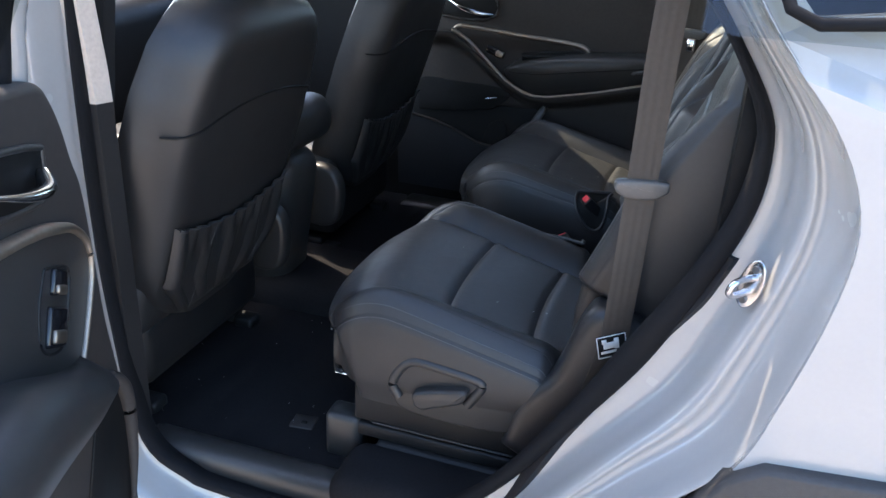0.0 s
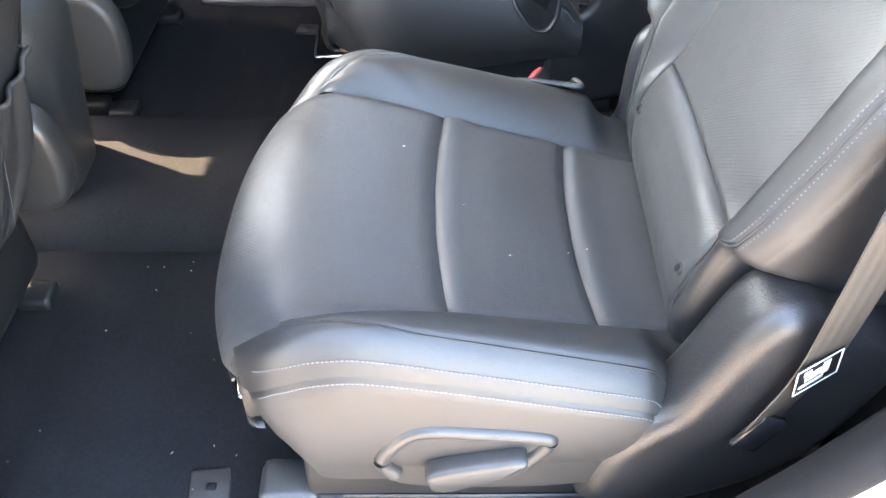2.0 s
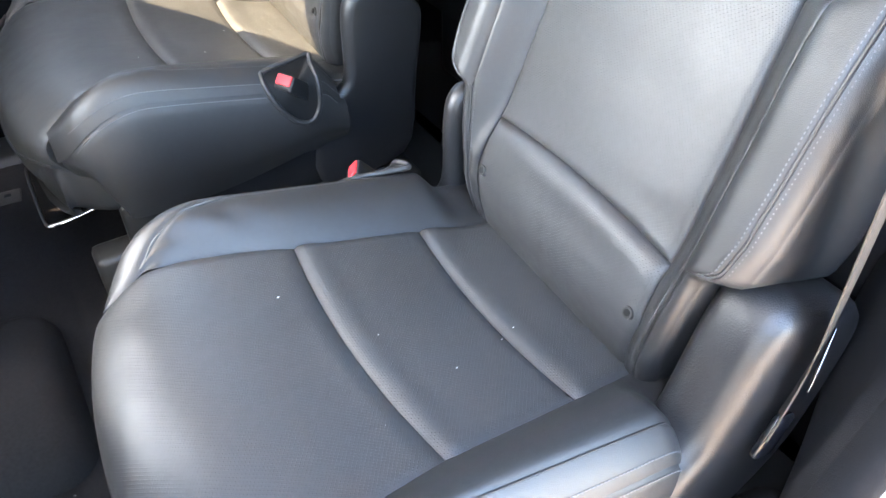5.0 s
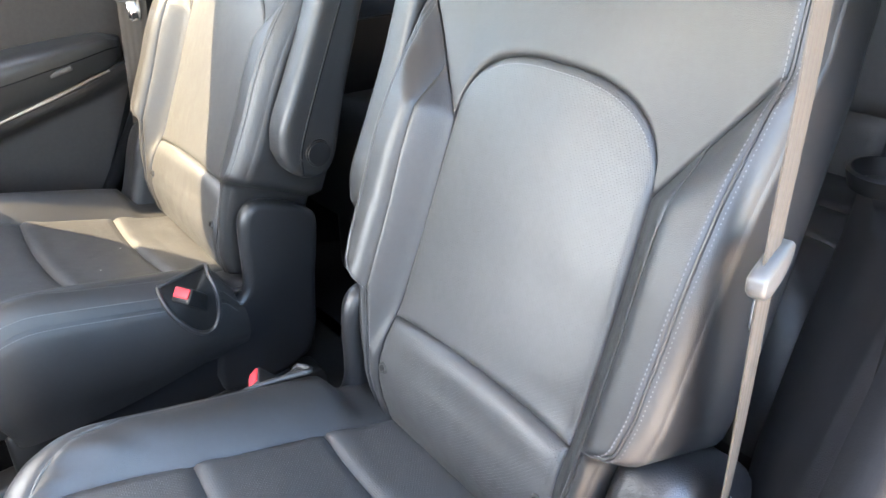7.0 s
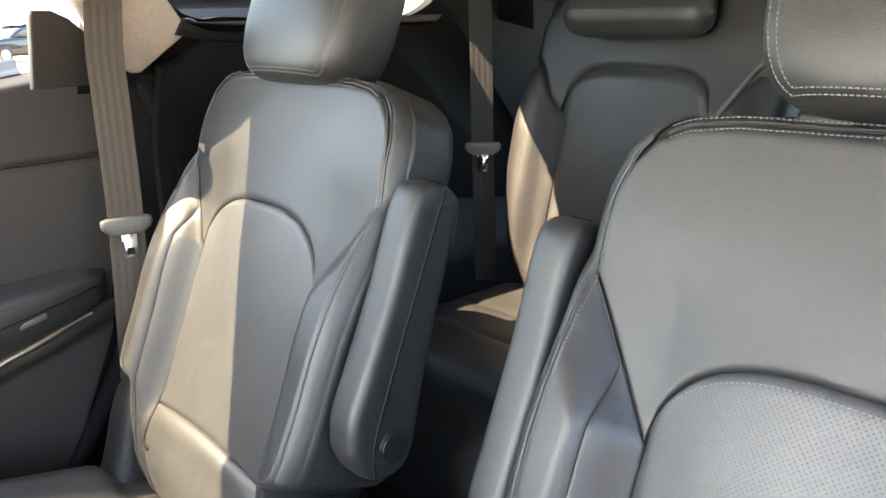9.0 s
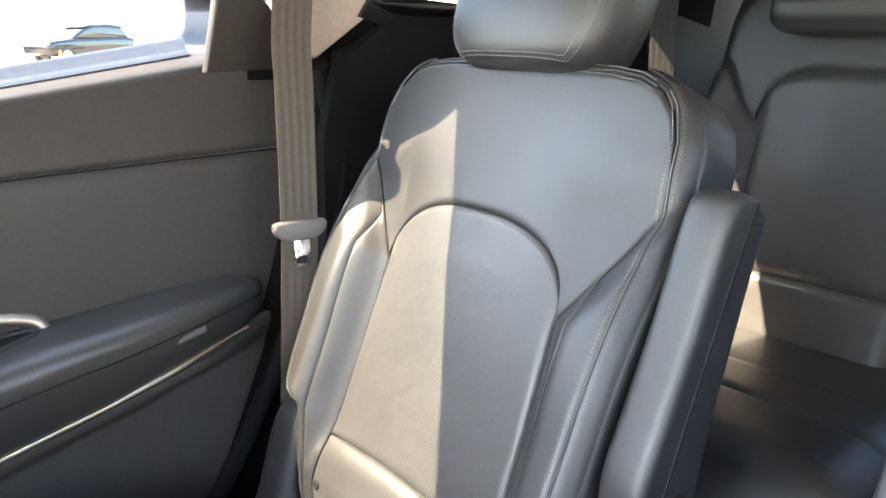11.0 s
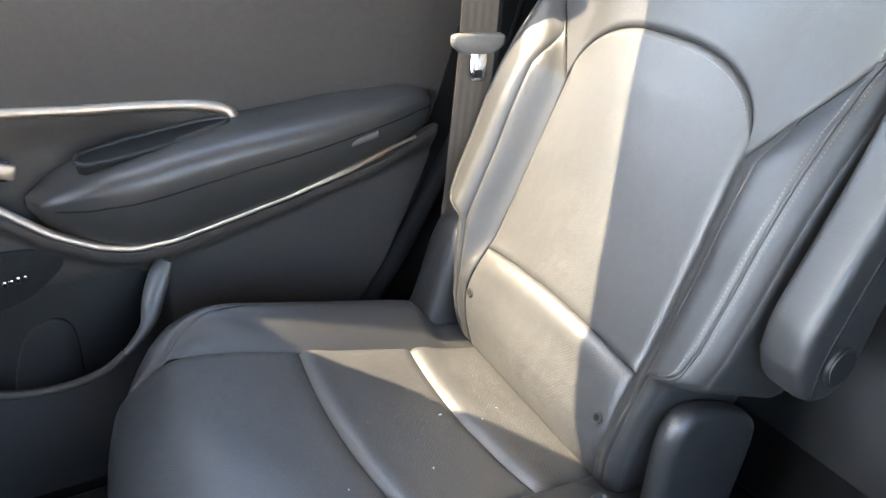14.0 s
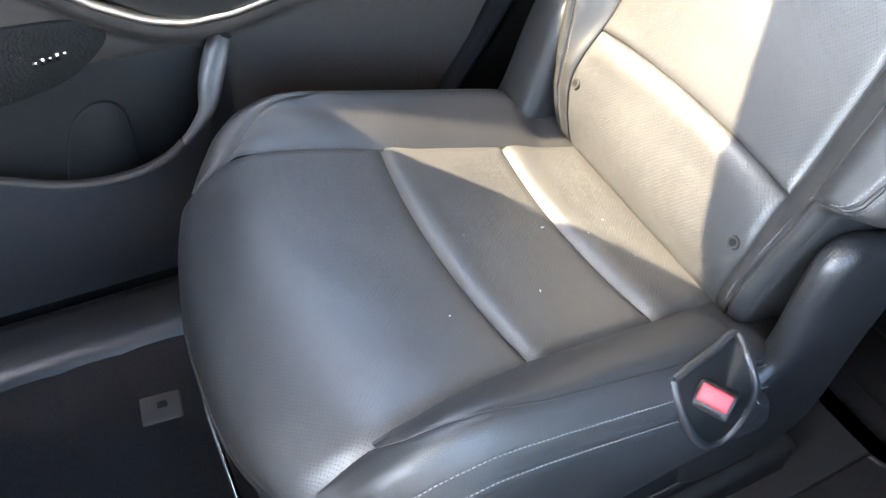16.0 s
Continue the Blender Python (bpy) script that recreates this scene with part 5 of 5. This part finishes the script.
# ---- seat belts ----
def seat_belt(name, pts, width, side, label, turn, tongue_at=0.5, web=None):
    """A strap through pts (centre line); turn: degrees round the upright at its top and at its end; with tongue and stop button."""
    belt = thing(name, label, "seat belt", "seat belts", at=tuple(pts[-1]))
    o = Vector(pts[-1])
    c = spline(pts, 60)
    ang = lambda u: radians(lerp(turn[0], turn[1], u))

    def strap(u, v):
        p = c[int(round(u * 60))]
        w = (v - 0.5) * width
        return (float(p[0]) + w * math.cos(ang(u)) - o.x, float(p[1]) + w * math.sin(ang(u)) - o.y, float(p[2]) - o.z)
    sheet("webbing", strap, 60, 10, web or WEBBING, belt, thick=0.0016)
    q = c[int(tongue_at * 60)]
    q = Vector((float(q[0]), float(q[1]), float(q[2]))) - o
    deg = math.degrees(ang(tongue_at))
    # the tongue: a moulded bar over the strap with the steel blade hanging from it
    place = Matrix.Translation(q) @ pose(0, 0, 0, 0, 0, deg) @ pose(0, 0, 0, 90, 0, 0)
    bar = closed([(-0.041, 0.004), (-0.036, 0.014), (0.0, 0.016), (0.036, 0.014), (0.041, 0.004), (0.036, -0.005), (0.018, -0.014), (-0.018, -0.014), (-0.036, -0.005)], 48)
    tongue = part("tongue_loop", prism(bar, 0.016, place @ Matrix.Translation((0, 0, -0.008)), 0.005, 3), LOOPG, belt, "grey plastic loop of the belt tongue")
    bl = [(-0.0125, -0.012), (0.0125, -0.012), (0.0125, -0.046), (0.009, -0.052), (-0.009, -0.052), (-0.0125, -0.046)]
    off = 0.006 * (1 if side > 0 else -1)
    part("tongue_blade", prism(bl, 0.003, place @ Matrix.Translation((0, 0, off)), 0.0008, 1), CHROME, tongue, "chrome belt tongue")
    part("tongue_hole", prism([(-0.006, -0.036), (0.006, -0.036), (0.006, -0.047), (-0.006, -0.047)], 0.0044, place @ Matrix.Translation((0, 0, off - 0.0007)), 0.0), LABEL_SHADE, tongue)
    bm = bmesh.new()
    bmesh.ops.create_cone(bm, cap_ends=True, segments=20, radius1=0.0065, radius2=0.005, depth=0.006)
    bmesh.ops.transform(bm, matrix=place @ Matrix.Translation((0.004, -0.022, 0.003 * (1 if side > 0 else -1))), verts=bm.verts)
    part("stop_button", bm, SHELL, belt)
    return belt, o


nb, no = seat_belt("seat_belt", [(0.070, -0.655, 1.62), (0.056, -0.706, 1.40), (0.054, -0.711, 1.135), (0.052, -0.714, 0.95), (0.048, -0.714, 0.86), (0.030, -0.712, 0.775)], 0.045, -1, "grey-brown seat belt hanging beside the near seat with a child-seat tag", (7, 25), tongue_at=0.40)
tagp = Vector((0.048, -0.7185, 0.868)) - no
lab = part("tag", rbox((0.050, 0.0015, 0.042), tagp, 0.001, 1, (0, -14, 24)), LABEL_SHADE, nb, "black belt tag with a white printed symbol")
for a, b, w, h in ((0, 0.0195, 0.048, 0.0018), (0, -0.0195, 0.048, 0.0018), (-0.0235, 0, 0.0018, 0.040), (0.0235, 0, 0.0018, 0.040), (-0.004, 0.002, 0.020, 0.012), (0.008, 0.004, 0.008, 0.020), (-0.006, -0.010, 0.026, 0.005), (-0.012, 0.010, 0.008, 0.008)):
    m = Matrix.Translation(tagp) @ pose(0, 0, 0, 0, -14, 24)
    part("print", rbox((w, 0.0006, h), m @ Vector((a, -0.0009, b)), 0.0002, 1, (0, -14, 24)), LABELW, lab)
part("anchor", rbox((0.030, 0.010, 0.055), Vector((0.028, -0.714, 0.765)) - no, 0.004, 2, (0, 20, 0)), BLACKGLOSS, nb, "glossy black lower belt anchor")
seat_belt("seat_belt", [(0.081, 0.687, 1.549), (0.081, 0.698, 1.515), (0.078, 0.707, 1.44), (0.077, 0.704, 1.36), (0.073, 0.700, 1.17), (0.062, 0.700, 0.98), (0.05, 0.700, 0.80)], 0.056, 1, "grey-brown seat belt hanging by the far pillar", (-14, -8), tongue_at=0.668)
seat_belt("seat_belt", [(0.880, 0.662, 1.60), (0.882, 0.660, 1.50), (0.888, 0.660, 1.20), (0.897, 0.660, 0.88)], 0.050, 1, "seat belt beside the third-row bench, webbing darkened for shade", (-50, -46), tongue_at=0.68, web=SHADEWEB)

# ---- third-row bench ----
third = thing("rear_bench_seat", "black leather third-row bench with low headrests", "car seat", at=(0.9, 0.0, FLOOR))
TL = lambda p: (p[0] - 0.9, p[1], p[2] - FLOOR)
for c in (0.315, -0.315):
    th3 = radians(16)
    b3 = lambda h, w, o, c=c: TL((0.835 + h * math.sin(th3) - o * math.cos(th3), c + w, 0.90 + h * math.cos(th3) + o * math.sin(th3)))
    W3 = table([(0.0, 0.185), (0.09, 0.235), (0.2, 0.272), (0.27, 0.286), (0.45, 0.294), (0.60, 0.290), (0.66, 0.278), (0.685, 0.25), (0.695, 0.18), (0.70, 0.0)])
    F3 = lambda h, w: 0.030 * smooth01((abs(w) - 0.17) / 0.06) * (1 - smooth01((h - 0.36) / 0.14)) - 0.035 * (1 - math.sqrt(max(0, 1 - max(0.0, 1 - (W3(h) - abs(w)) / 0.04) ** 2))) - 0.035 * (1 - math.sqrt(max(0, 1 - min(1, max(0.0, 1 - (0.70 - h) / 0.04)) ** 2)))
    rings = []
    for i in range(22):
        h = lerp(-0.03, 0.695, i / 21)
        hh3 = max(h, 0)
        we = W3(hh3)
        rings.append([b3(h, lerp(-we, we, j / 16), F3(hh3, lerp(-we, we, j / 16)) - 0.010) for j in range(17)] + [b3(h, lerp(we, -we, j / 4), -0.10) for j in range(5)])
    bb = loft("bench_back", rings, LEATHER, third, "black leather third-row backrest")
    T3 = lambda w: 0.435 + 0.07 * (1 - min(1, abs(w) / 0.165) ** 4) ** 0.5
    sheet("back_centre", lambda u, v: (lambda w, h: b3(h, w, F3(h, w) - edge_dip(u, v, 0.36, 0.33, 0.009, 0.016)))(lerp(-0.165, 0.165, v) * lerp(0.94, 1.0, u), lerp(0.125, T3(lerp(-0.165, 0.165, v)), u)), 30, 30, PERF, bb)
    sheet("back_low", lambda u, v: (lambda w, h: b3(h, w, F3(h, w) + 0.004 - edge_dip(u, v, 0.12, 0.33, 0.009, 0.016)))(lerp(-0.155, 0.155, v), lerp(0.0, 0.122, u)), 16, 24, PERF, bb)
    sheet("back_top", lambda u, v: (lambda w: (lambda lo: b3(lerp(lo, max(lo + 0.004, 0.69 - 0.10 * max(0, abs(w) / 0.27 - 0.6) ** 2 * 6), u), math.copysign(min(abs(w), W3(lerp(lo, 0.69, u)) - 0.002), w), F3(lerp(lo, 0.69, u), w) - edge_dip(u, v, max(0.02, 0.69 - lo), 0.5, 0.007, 0.012)))(max(0.40, T3(w) + 0.002) if abs(w) <= 0.165 else lerp(0.40, 0.52, smooth01((abs(w) - 0.165) / 0.10))))(lerp(-0.268, 0.268, v)), 20, 50, LEATHER, bb)
    for sd in (1, -1):
        sheet("back_side", lambda u, v, sd=sd: (lambda h: (lambda wi, wo: b3(h, sd * lerp(wi, wo, v), F3(h, lerp(wi, wo, v)) - edge_dip(u, v, 0.45, max(0.01, wo - wi), 0.007, 0.012)))(0.160 if h < 0.40 else 0.165 + 0.10 * (h - 0.40) / 0.12, max(W3(h) - 0.004, 0.172)))(lerp(0.01, 0.50, u)), 30, 10, LEATHER, bb)

    def hr3(u, v, b3=b3):
        a = 2 * math.pi * v
        w = lerp(-0.165, 0.165, u)
        e = max(0.02, (1 - abs(2 * u - 1) ** 8) ** 0.5)
        return b3(0.60 + 0.052 * e * math.sin(a) * (1.25 if math.sin(a) > 0 else 0.85), w, 0.045 + 0.042 * e * math.cos(a))
    sheet("low_headrest", hr3, 30, 28, LEATHER, bb, "low wrap-over leather headrest")

    def cush(u, v, c=c):
        w = lerp(-0.29, 0.29, v)
        x = lerp(0.86, 0.40, u)
        e = max(abs(2 * v - 1) ** 10, max(0, (u - 0.86) / 0.14) ** 2)
        z = 0.885 + 0.012 * u - 0.06 * e - 0.007 * sum(math.exp(-((u - k) / 0.018) ** 2) for k in (0.36, 0.62))
        if u > 0.97:
            z = 0.66
        return TL((x, c + w, z))
    sheet("bench_cushion", cush, 44, 30, LEATHER, third, "black leather third-row cushion", thick=0.03)
part("bench_base", rbox((0.50, 1.18, 0.33), TL((0.68, 0, 0.62)), 0.03, 3), SHELL, third)

# ---- front seats ----
def front_seat(yc, label):
    fs = thing("front_seat", label, "car seat", "front seats", at=(-1.15, yc, FLOOR))
    th4 = radians(17)
    b4 = lambda h, w, o: (-0.950 + h * math.sin(th4) + o * math.cos(th4) + 1.15, w, 0.665 + h * 0.93 * math.cos(th4) - o * math.sin(th4) - FLOOR)
    W4 = table([(0.0, 0.13), (0.03, 0.18), (0.08, 0.225), (0.16, 0.255), (0.45, 0.272), (0.56, 0.262), (0.66, 0.235), (0.72, 0.195), (0.745, 0.15), (0.755, 0.0)])

    def rear(h, w):
        e = max(0.0, 1 - (W4(h) - abs(w)) / 0.07)
        t = max(0.0, 1 - (0.755 - h) / 0.07)
        return 0.075 * math.sqrt(max(0.0, 1 - min(1, e) ** 2.2)) * math.sqrt(max(0.0, 1 - min(1, t) ** 2.2))
    rings = []
    for i in range(30):
        h = lerp(0.0, 0.752, (i / 29) ** 0.92)
        we = W4(h)
        rings.append([b4(h, lerp(-we, we, j / 20), rear(h, lerp(-we, we, j / 20))) for j in range(21)] + [b4(h, lerp(we, -we, j / 8), -0.075 + 0.03 * (2 * j / 8 - 1) ** 6) for j in range(9)])
    bk4 = loft("backrest", rings, LEATHER, fs, "black leather backrest seen from behind")
    # horizontal yoke seam and the curved seam down to the pocket
    sw = [lerp(-0.262, 0.262, i / 40) for i in range(41)]
    hs = lambda w: 0.505 + 0.05 * (1 - (w / 0.262) ** 2)
    tube("back_seam", [b4(hs(w), w, rear(hs(w), w) + 0.0005) for w in sw], 0.0024, LABEL_SHADE, bk4)
    tube("back_seam", [b4(h, sgn * lerp(0.245, 0.215, (h - 0.1) / 0.4), rear(h, 0.225) + 0.0005) for sgn in (1,) for h in [lerp(0.08, 0.50, i / 30) for i in range(31)]], 0.002, LABEL_SHADE, bk4)
    # gathered map pocket
    def pocket4(u, v):
        w = lerp(-0.215, 0.215, v) * min(1.0, 0.62 + 0.9 * u)
        top = 0.30 - 0.040 * (1 - (2 * v - 1) ** 2)
        h = lerp(0.035, top, u)
        g = 0.0035 * math.sin(v * 2 * math.pi * 10 + 1.3 * math.sin(v * 9)) * smooth01((u - 0.62) / 0.34)
        fold = 0.010 * max(0.0, math.sin(v * 2 * math.pi * 4.5 + 0.7)) * math.sin(math.pi * min(1, u * 1.05)) ** 0.8
        edge = edge_dip(u * 0.5, v, 0.6, 0.43, 0.012, 0.03)
        return b4(h, w, rear(h, w) + 0.010 + g + fold - edge)
    sheet("map_pocket", pocket4, 40, 120, LEATHER, bk4, "gathered leather map pocket", thick=0.003)
    for dv in (-1, 1):
        stitching("stitching", [b4(lerp(0.05, 0.27, i / 30), dv * lerp(0.13, 0.09, i / 30), rear(lerp(0.05, 0.27, i / 30), 0.1) + 0.017) for i in range(31)], (1, 0, 0), bk4)
    tube("pocket_hem", [b4(0.30 - 0.040 * (1 - (2 * v - 1) ** 2), lerp(-0.215, 0.215, v), rear(0.28, lerp(-0.215, 0.215, v)) + 0.011 + 0.0035 * math.sin(v * 2 * math.pi * 10 + 1.3 * math.sin(v * 9))) for v in [i / 120 for i in range(121)]], 0.004, LEATHER, bk4)
    # headrest
    sheet("headrest", lambda u, v: b4(0.90 + 0.10 * math.copysign(abs(math.sin(math.pi * (u - 0.5))) ** 0.75, u - 0.5), 0.14 * math.copysign(abs(math.cos(2 * math.pi * v)) ** 0.55, math.cos(2 * math.pi * v)) * max(0, math.cos(math.pi * (u - 0.5))) ** 0.32, -0.03 + 0.055 * math.copysign(abs(math.sin(2 * math.pi * v)) ** 0.65, math.sin(2 * math.pi * v)) * max(0, math.cos(math.pi * (u - 0.5))) ** 0.35), 24, 40, LEATHER, fs, "black leather headrest")
    for w in (0.07, -0.07):
        tube("headrest_post", [b4(0.72, w, -0.02), b4(0.84, w, -0.03)], 0.0065, STEEL, fs, "bright steel post", 12)
    # cushion, base and rails
    part("cushion", rbox((0.52, 0.52, 0.16), (-1.14 + 1.15, 0, 0.74 - FLOOR), 0.05, 5, (0, 6, 0)), LEATHER, fs)
    part("seat_base", rbox((0.46, 0.46, 0.16), (-1.12 + 1.15, 0, 0.60 - FLOOR), 0.03, 3), SHELL, fs)
    for w in (0.20, -0.20):
        part("slide_rail", rbox((0.44, 0.040, 0.04), (-1.16 + 1.15, w, 0.48 - FLOOR), 0.008), SHELL, fs)
        part("rail_end_cover", rbox((0.055, 0.050, 0.030), (-0.915 + 1.15, w, 0.468 - FLOOR), 0.008), SHELL, fs)
    # outer hinge cover, pale in the light
    sd = -1 if yc > 0 else 1
    part("hinge_cover", prism(closed([(-0.97, 0.60), (-0.90, 0.585), (-0.845, 0.61), (-0.83, 0.70), (-0.85, 0.76), (-0.91, 0.78), (-0.97, 0.74)], 36), 0.05, Matrix(((1, 0, 0, 1.15), (0, 0, sd, sd * 0.262), (0, 1, 0, -FLOOR), (0, 0, 0, 1))), 0.016, 4), PLASTIC, fs, "rounded plastic hinge cover")
    return fs


front_seat(-0.47, "black leather driver seat seen from behind, with a gathered map pocket")
front_seat(0.44, "black leather front passenger seat with a gathered map pocket")

# ---- centre console with its armrest ----
con = thing("centre_console", "black centre console with a leather armrest between the front seats", "console", at=(-1.2, 0.0, FLOOR))
CL = lambda p: (p[0] + 1.2, p[1], p[2] - FLOOR)
part("console_body", rbox((0.56, 0.200, 0.40), CL((-1.25, -0.012, 0.655)), 0.045, 5), PLASTIC, con)
part("console_rear", rbox((0.15, 0.200, 0.44), CL((-0.955, -0.012, 0.655)), 0.065, 6, (0, 8, 0)), PLASTIC, con, "sloping rear face of the console")
part("armrest_lid", rbox((0.38, 0.275, 0.13), CL((-1.03, 0.0, 0.93)), 0.055, 7, (0, -4, 0)), LEATHER, con, "padded leather armrest lid")
part("tunnel", rbox((0.52, 0.36, 0.13), CL((-0.82, 0.02, 0.450)), 0.060, 7), CARPET, con)

# dashboard and windscreen frame, closing the front
tagged(part("dashboard", rbox((0.5, 1.5, 0.5), (-1.95, 0, 0.9), 0.08, 4), SHELL, None), "black dashboard", "dashboard", kind="structure")

# ---- carpet ribs, floor plates, mats ----
def carpet_ribs(u, v):
    x, y = lerp(-1.30, 0.34, u), lerp(-0.72, 0.72, v)
    return (x, y, FLOOR + 0.006 + 0.0022 * abs(math.sin(u * math.pi * 19)) ** 0.6)


tagged(sheet("floor_carpet", carpet_ribs, 230, 4, CARPET, None, thick=0.004), "ribbed dark grey carpet", "carpet", kind="structure")
for s in (1, -1):
    pl = thing("floor_plate", "grey plastic floor anchor plate set in the carpet", "plate", "floor plates", at=(-0.578, 0.598 * s, FLOOR + 0.008))
    part("plate", rbox((0.054, 0.046, 0.006), (0, 0, 0), 0.006, 2, (0, 0, -6 * s)), TRIMG, pl)
    part("plate_hole", rbox((0.014, 0.012, 0.004), (0.002, 0.004 * s, 0.003), 0.002, 1), LABEL_SHADE, pl)
    bump = part("carpet_hump", rbox((0.62, 0.16, 0.09), (-0.12, 0.735 * s, 0.475), 0.05, 5), CARPET, None)
    tagged(bump, "raised carpet beside the door sill", "carpet", kind="structure")
    mat = part("rail_tray", prism(closed([(-0.40, -0.36), (0.30, -0.36), (0.335, -0.33), (0.335, 0.33), (0.30, 0.36), (-0.40, 0.36)], 60), 0.010, Matrix.Translation((-0.02, 0.42 * s, FLOOR + 0.010)) @ Matrix.Diagonal((0.82, 0.82, 1, 1)), 0.004), SHELL, None)
    tagged(mat, "black plastic tray under the seat rails", "tray", kind="structure")

# ---- B-pillar lining on the near side ----
bp = [[(-0.955 + a, -0.735 + b - 0.10 * max(0, z - 1.2), z) for a, b in ((0.0, 0.0), (0.085, -0.01), (0.12, -0.03), (0.11, -0.06), (0.0, -0.06))] for z in [0.45 + 0.06 * i for i in range(21)]]
tagged(loft("b_pillar_trim", [r for r in bp if r[0][2] < 1.21], SHELL, None), "black lower pillar trim", "pillar trim", kind="structure")
tagged(loft("b_pillar_upper_trim", [r for r in bp if r[0][2] > 1.15], BEIGE, None), "beige upper pillar trim", "pillar trim", kind="structure")

# ---- outside ----
isl = part("grass_island", rbox((16.0, 4.0, 0.30), (10.5, 15.0, 0.0), 0.05), GRASS, None)
tagged(isl, "strip of grass beside the lot", "grass", kind="structure")
tagged(part("kerb", rbox((16.3, 0.15, 0.32), (10.5, 12.93, 0.0), 0.02), CONCRETE, None), "pale concrete kerb round the grass", "kerb", kind="structure")


def cone(x, y):
    c = thing("traffic_cone", "orange traffic cone standing on the lot", "cone", "traffic cones", at=(x, y, 0))
    bm = bmesh.new()
    bmesh.ops.create_cone(bm, cap_ends=True, segments=20, radius1=0.16, radius2=0.03, depth=0.72)
    bmesh.ops.translate(bm, vec=(0, 0, 0.38), verts=bm.verts)
    part("cone_body", bm, ORANGE, c)
    part("cone_base", rbox((0.4, 0.4, 0.04), (0, 0, 0.02), 0.01), ORANGE, c)


for x, y in ((7.6, 29.0), (9.2, 28.0), (10.9, 28.5)):
    cone(x, y)


def parked_car(x, y, rz, mat, label, size=1.0):
    """A hatchback: lower body, dark glasshouse under a painted roof, lamps and wheels."""
    c = thing("parked_car", label, "car", "parked cars", at=(x, y, 0))
    c.rotation_euler, c.scale = (0, 0, radians(rz)), (size, size, size)
    side = lambda y0: Matrix(((1, 0, 0, 0), (0, 0, 1, y0), (0, 1, 0, 0), (0, 0, 0, 1)))
    low = closed([(-2.25, 0.42), (-2.28, 0.72), (-2.05, 0.90), (-1.15, 1.02), (0.2, 1.06), (1.7, 1.08), (2.18, 1.02), (2.24, 0.75), (2.18, 0.40), (1.6, 0.28), (-1.6, 0.28)], 60)
    part("body", prism(low, 1.82, side(-0.91), 0.14, 4), mat, c)
    glass = closed([(-1.05, 1.00), (-0.55, 1.34), (0.0, 1.56), (0.9, 1.60), (1.60, 1.50), (1.98, 1.06), (1.2, 0.98), (0.0, 0.98)], 50)
    part("glasshouse", prism(glass, 1.56, side(-0.78), 0.12, 4), BLACKGLOSS, c, "dark car windows")
    roof = closed([(-0.35, 1.52), (0.1, 1.62), (0.9, 1.66), (1.66, 1.56), (1.70, 1.49), (0.9, 1.56), (0.1, 1.53)], 40)
    part("roof", prism(roof, 1.44, side(-0.72), 0.03, 3), mat, c)
    for b in (-0.70, 0.70):
        part("tail_lamp", rbox((0.10, 0.36, 0.20), (2.17, b, 0.92), 0.04, 3), RED, c, "red tail lamp")
        part("headlamp", rbox((0.30, 0.34, 0.14), (-2.10, b, 0.78), 0.04, 3), CHROME, c, "clear headlamp")
    for a in (-1.4, 1.4):
        for b in (-0.80, 0.80):
            bm = bmesh.new()
            bmesh.ops.create_cone(bm, cap_ends=True, segments=24, radius1=0.34, radius2=0.34, depth=0.24)
            bmesh.ops.transform(bm, matrix=pose(a, b, 0.34, 90, 0, 0), verts=bm.verts)
            wheel = part("wheel", bm, TYRE, c)
            bm = bmesh.new()
            bmesh.ops.create_cone(bm, cap_ends=True, segments=20, radius1=0.22, radius2=0.22, depth=0.26)
            bmesh.ops.transform(bm, matrix=pose(a, b, 0.34, 90, 0, 0), verts=bm.verts)
            part("rim", bm, SATIN, wheel)


parked_car(11.0, 38.0, 20, BLACKGLOSS, "dark car parked across the lot")
parked_car(4.5, 40.0, 10, PAINT, "white car parked across the lot")
parked_car(17.0, 30.0, 80, PAINT, "white car parked beside the grass")
parked_car(4.9, 9.6, -120, CARBLUE, "tall pale blue-grey car parked before the grass", 1.2)


# ---- lint and crumbs on the carpet and the cushions ----
random.seed(11)
V, F = [], []
for k in range(76):
    if k < 64:
        x, y, z = random.uniform(-1.05, -0.35), random.uniform(-0.70, 0.1), FLOOR + 0.0115
    else:
        w = random.uniform(-0.12, 0.12)
        x = random.uniform(-0.40, -0.02)
        e = insert_point(k_of_x(x), w)
        yc = random.choice((-0.42, 0.42))
        x, y, z = e[0] + (0.018 if yc > 0 else 0.0), yc + w, e[2] + 0.0052
    r, a = random.uniform(0.0004, 0.0009), random.uniform(0, 6.28)
    l = r * random.uniform(1.0, 3.5)
    c, d = math.cos(a), math.sin(a)
    n = len(V)
    V += [(x + c * l, y + d * l, z), (x - d * r, y + c * r, z), (x - c * l, y - d * l, z), (x + d * r, y - c * r, z), (x, y, z + r)]
    F += [(n, n + 1, n + 4), (n + 1, n + 2, n + 4), (n + 2, n + 3, n + 4), (n + 3, n, n + 4)]
tagged(mesh_object("lint", V, F, LABELW, smooth=False), "pale lint and crumbs on carpet and leather", "lint", kind="stuff")
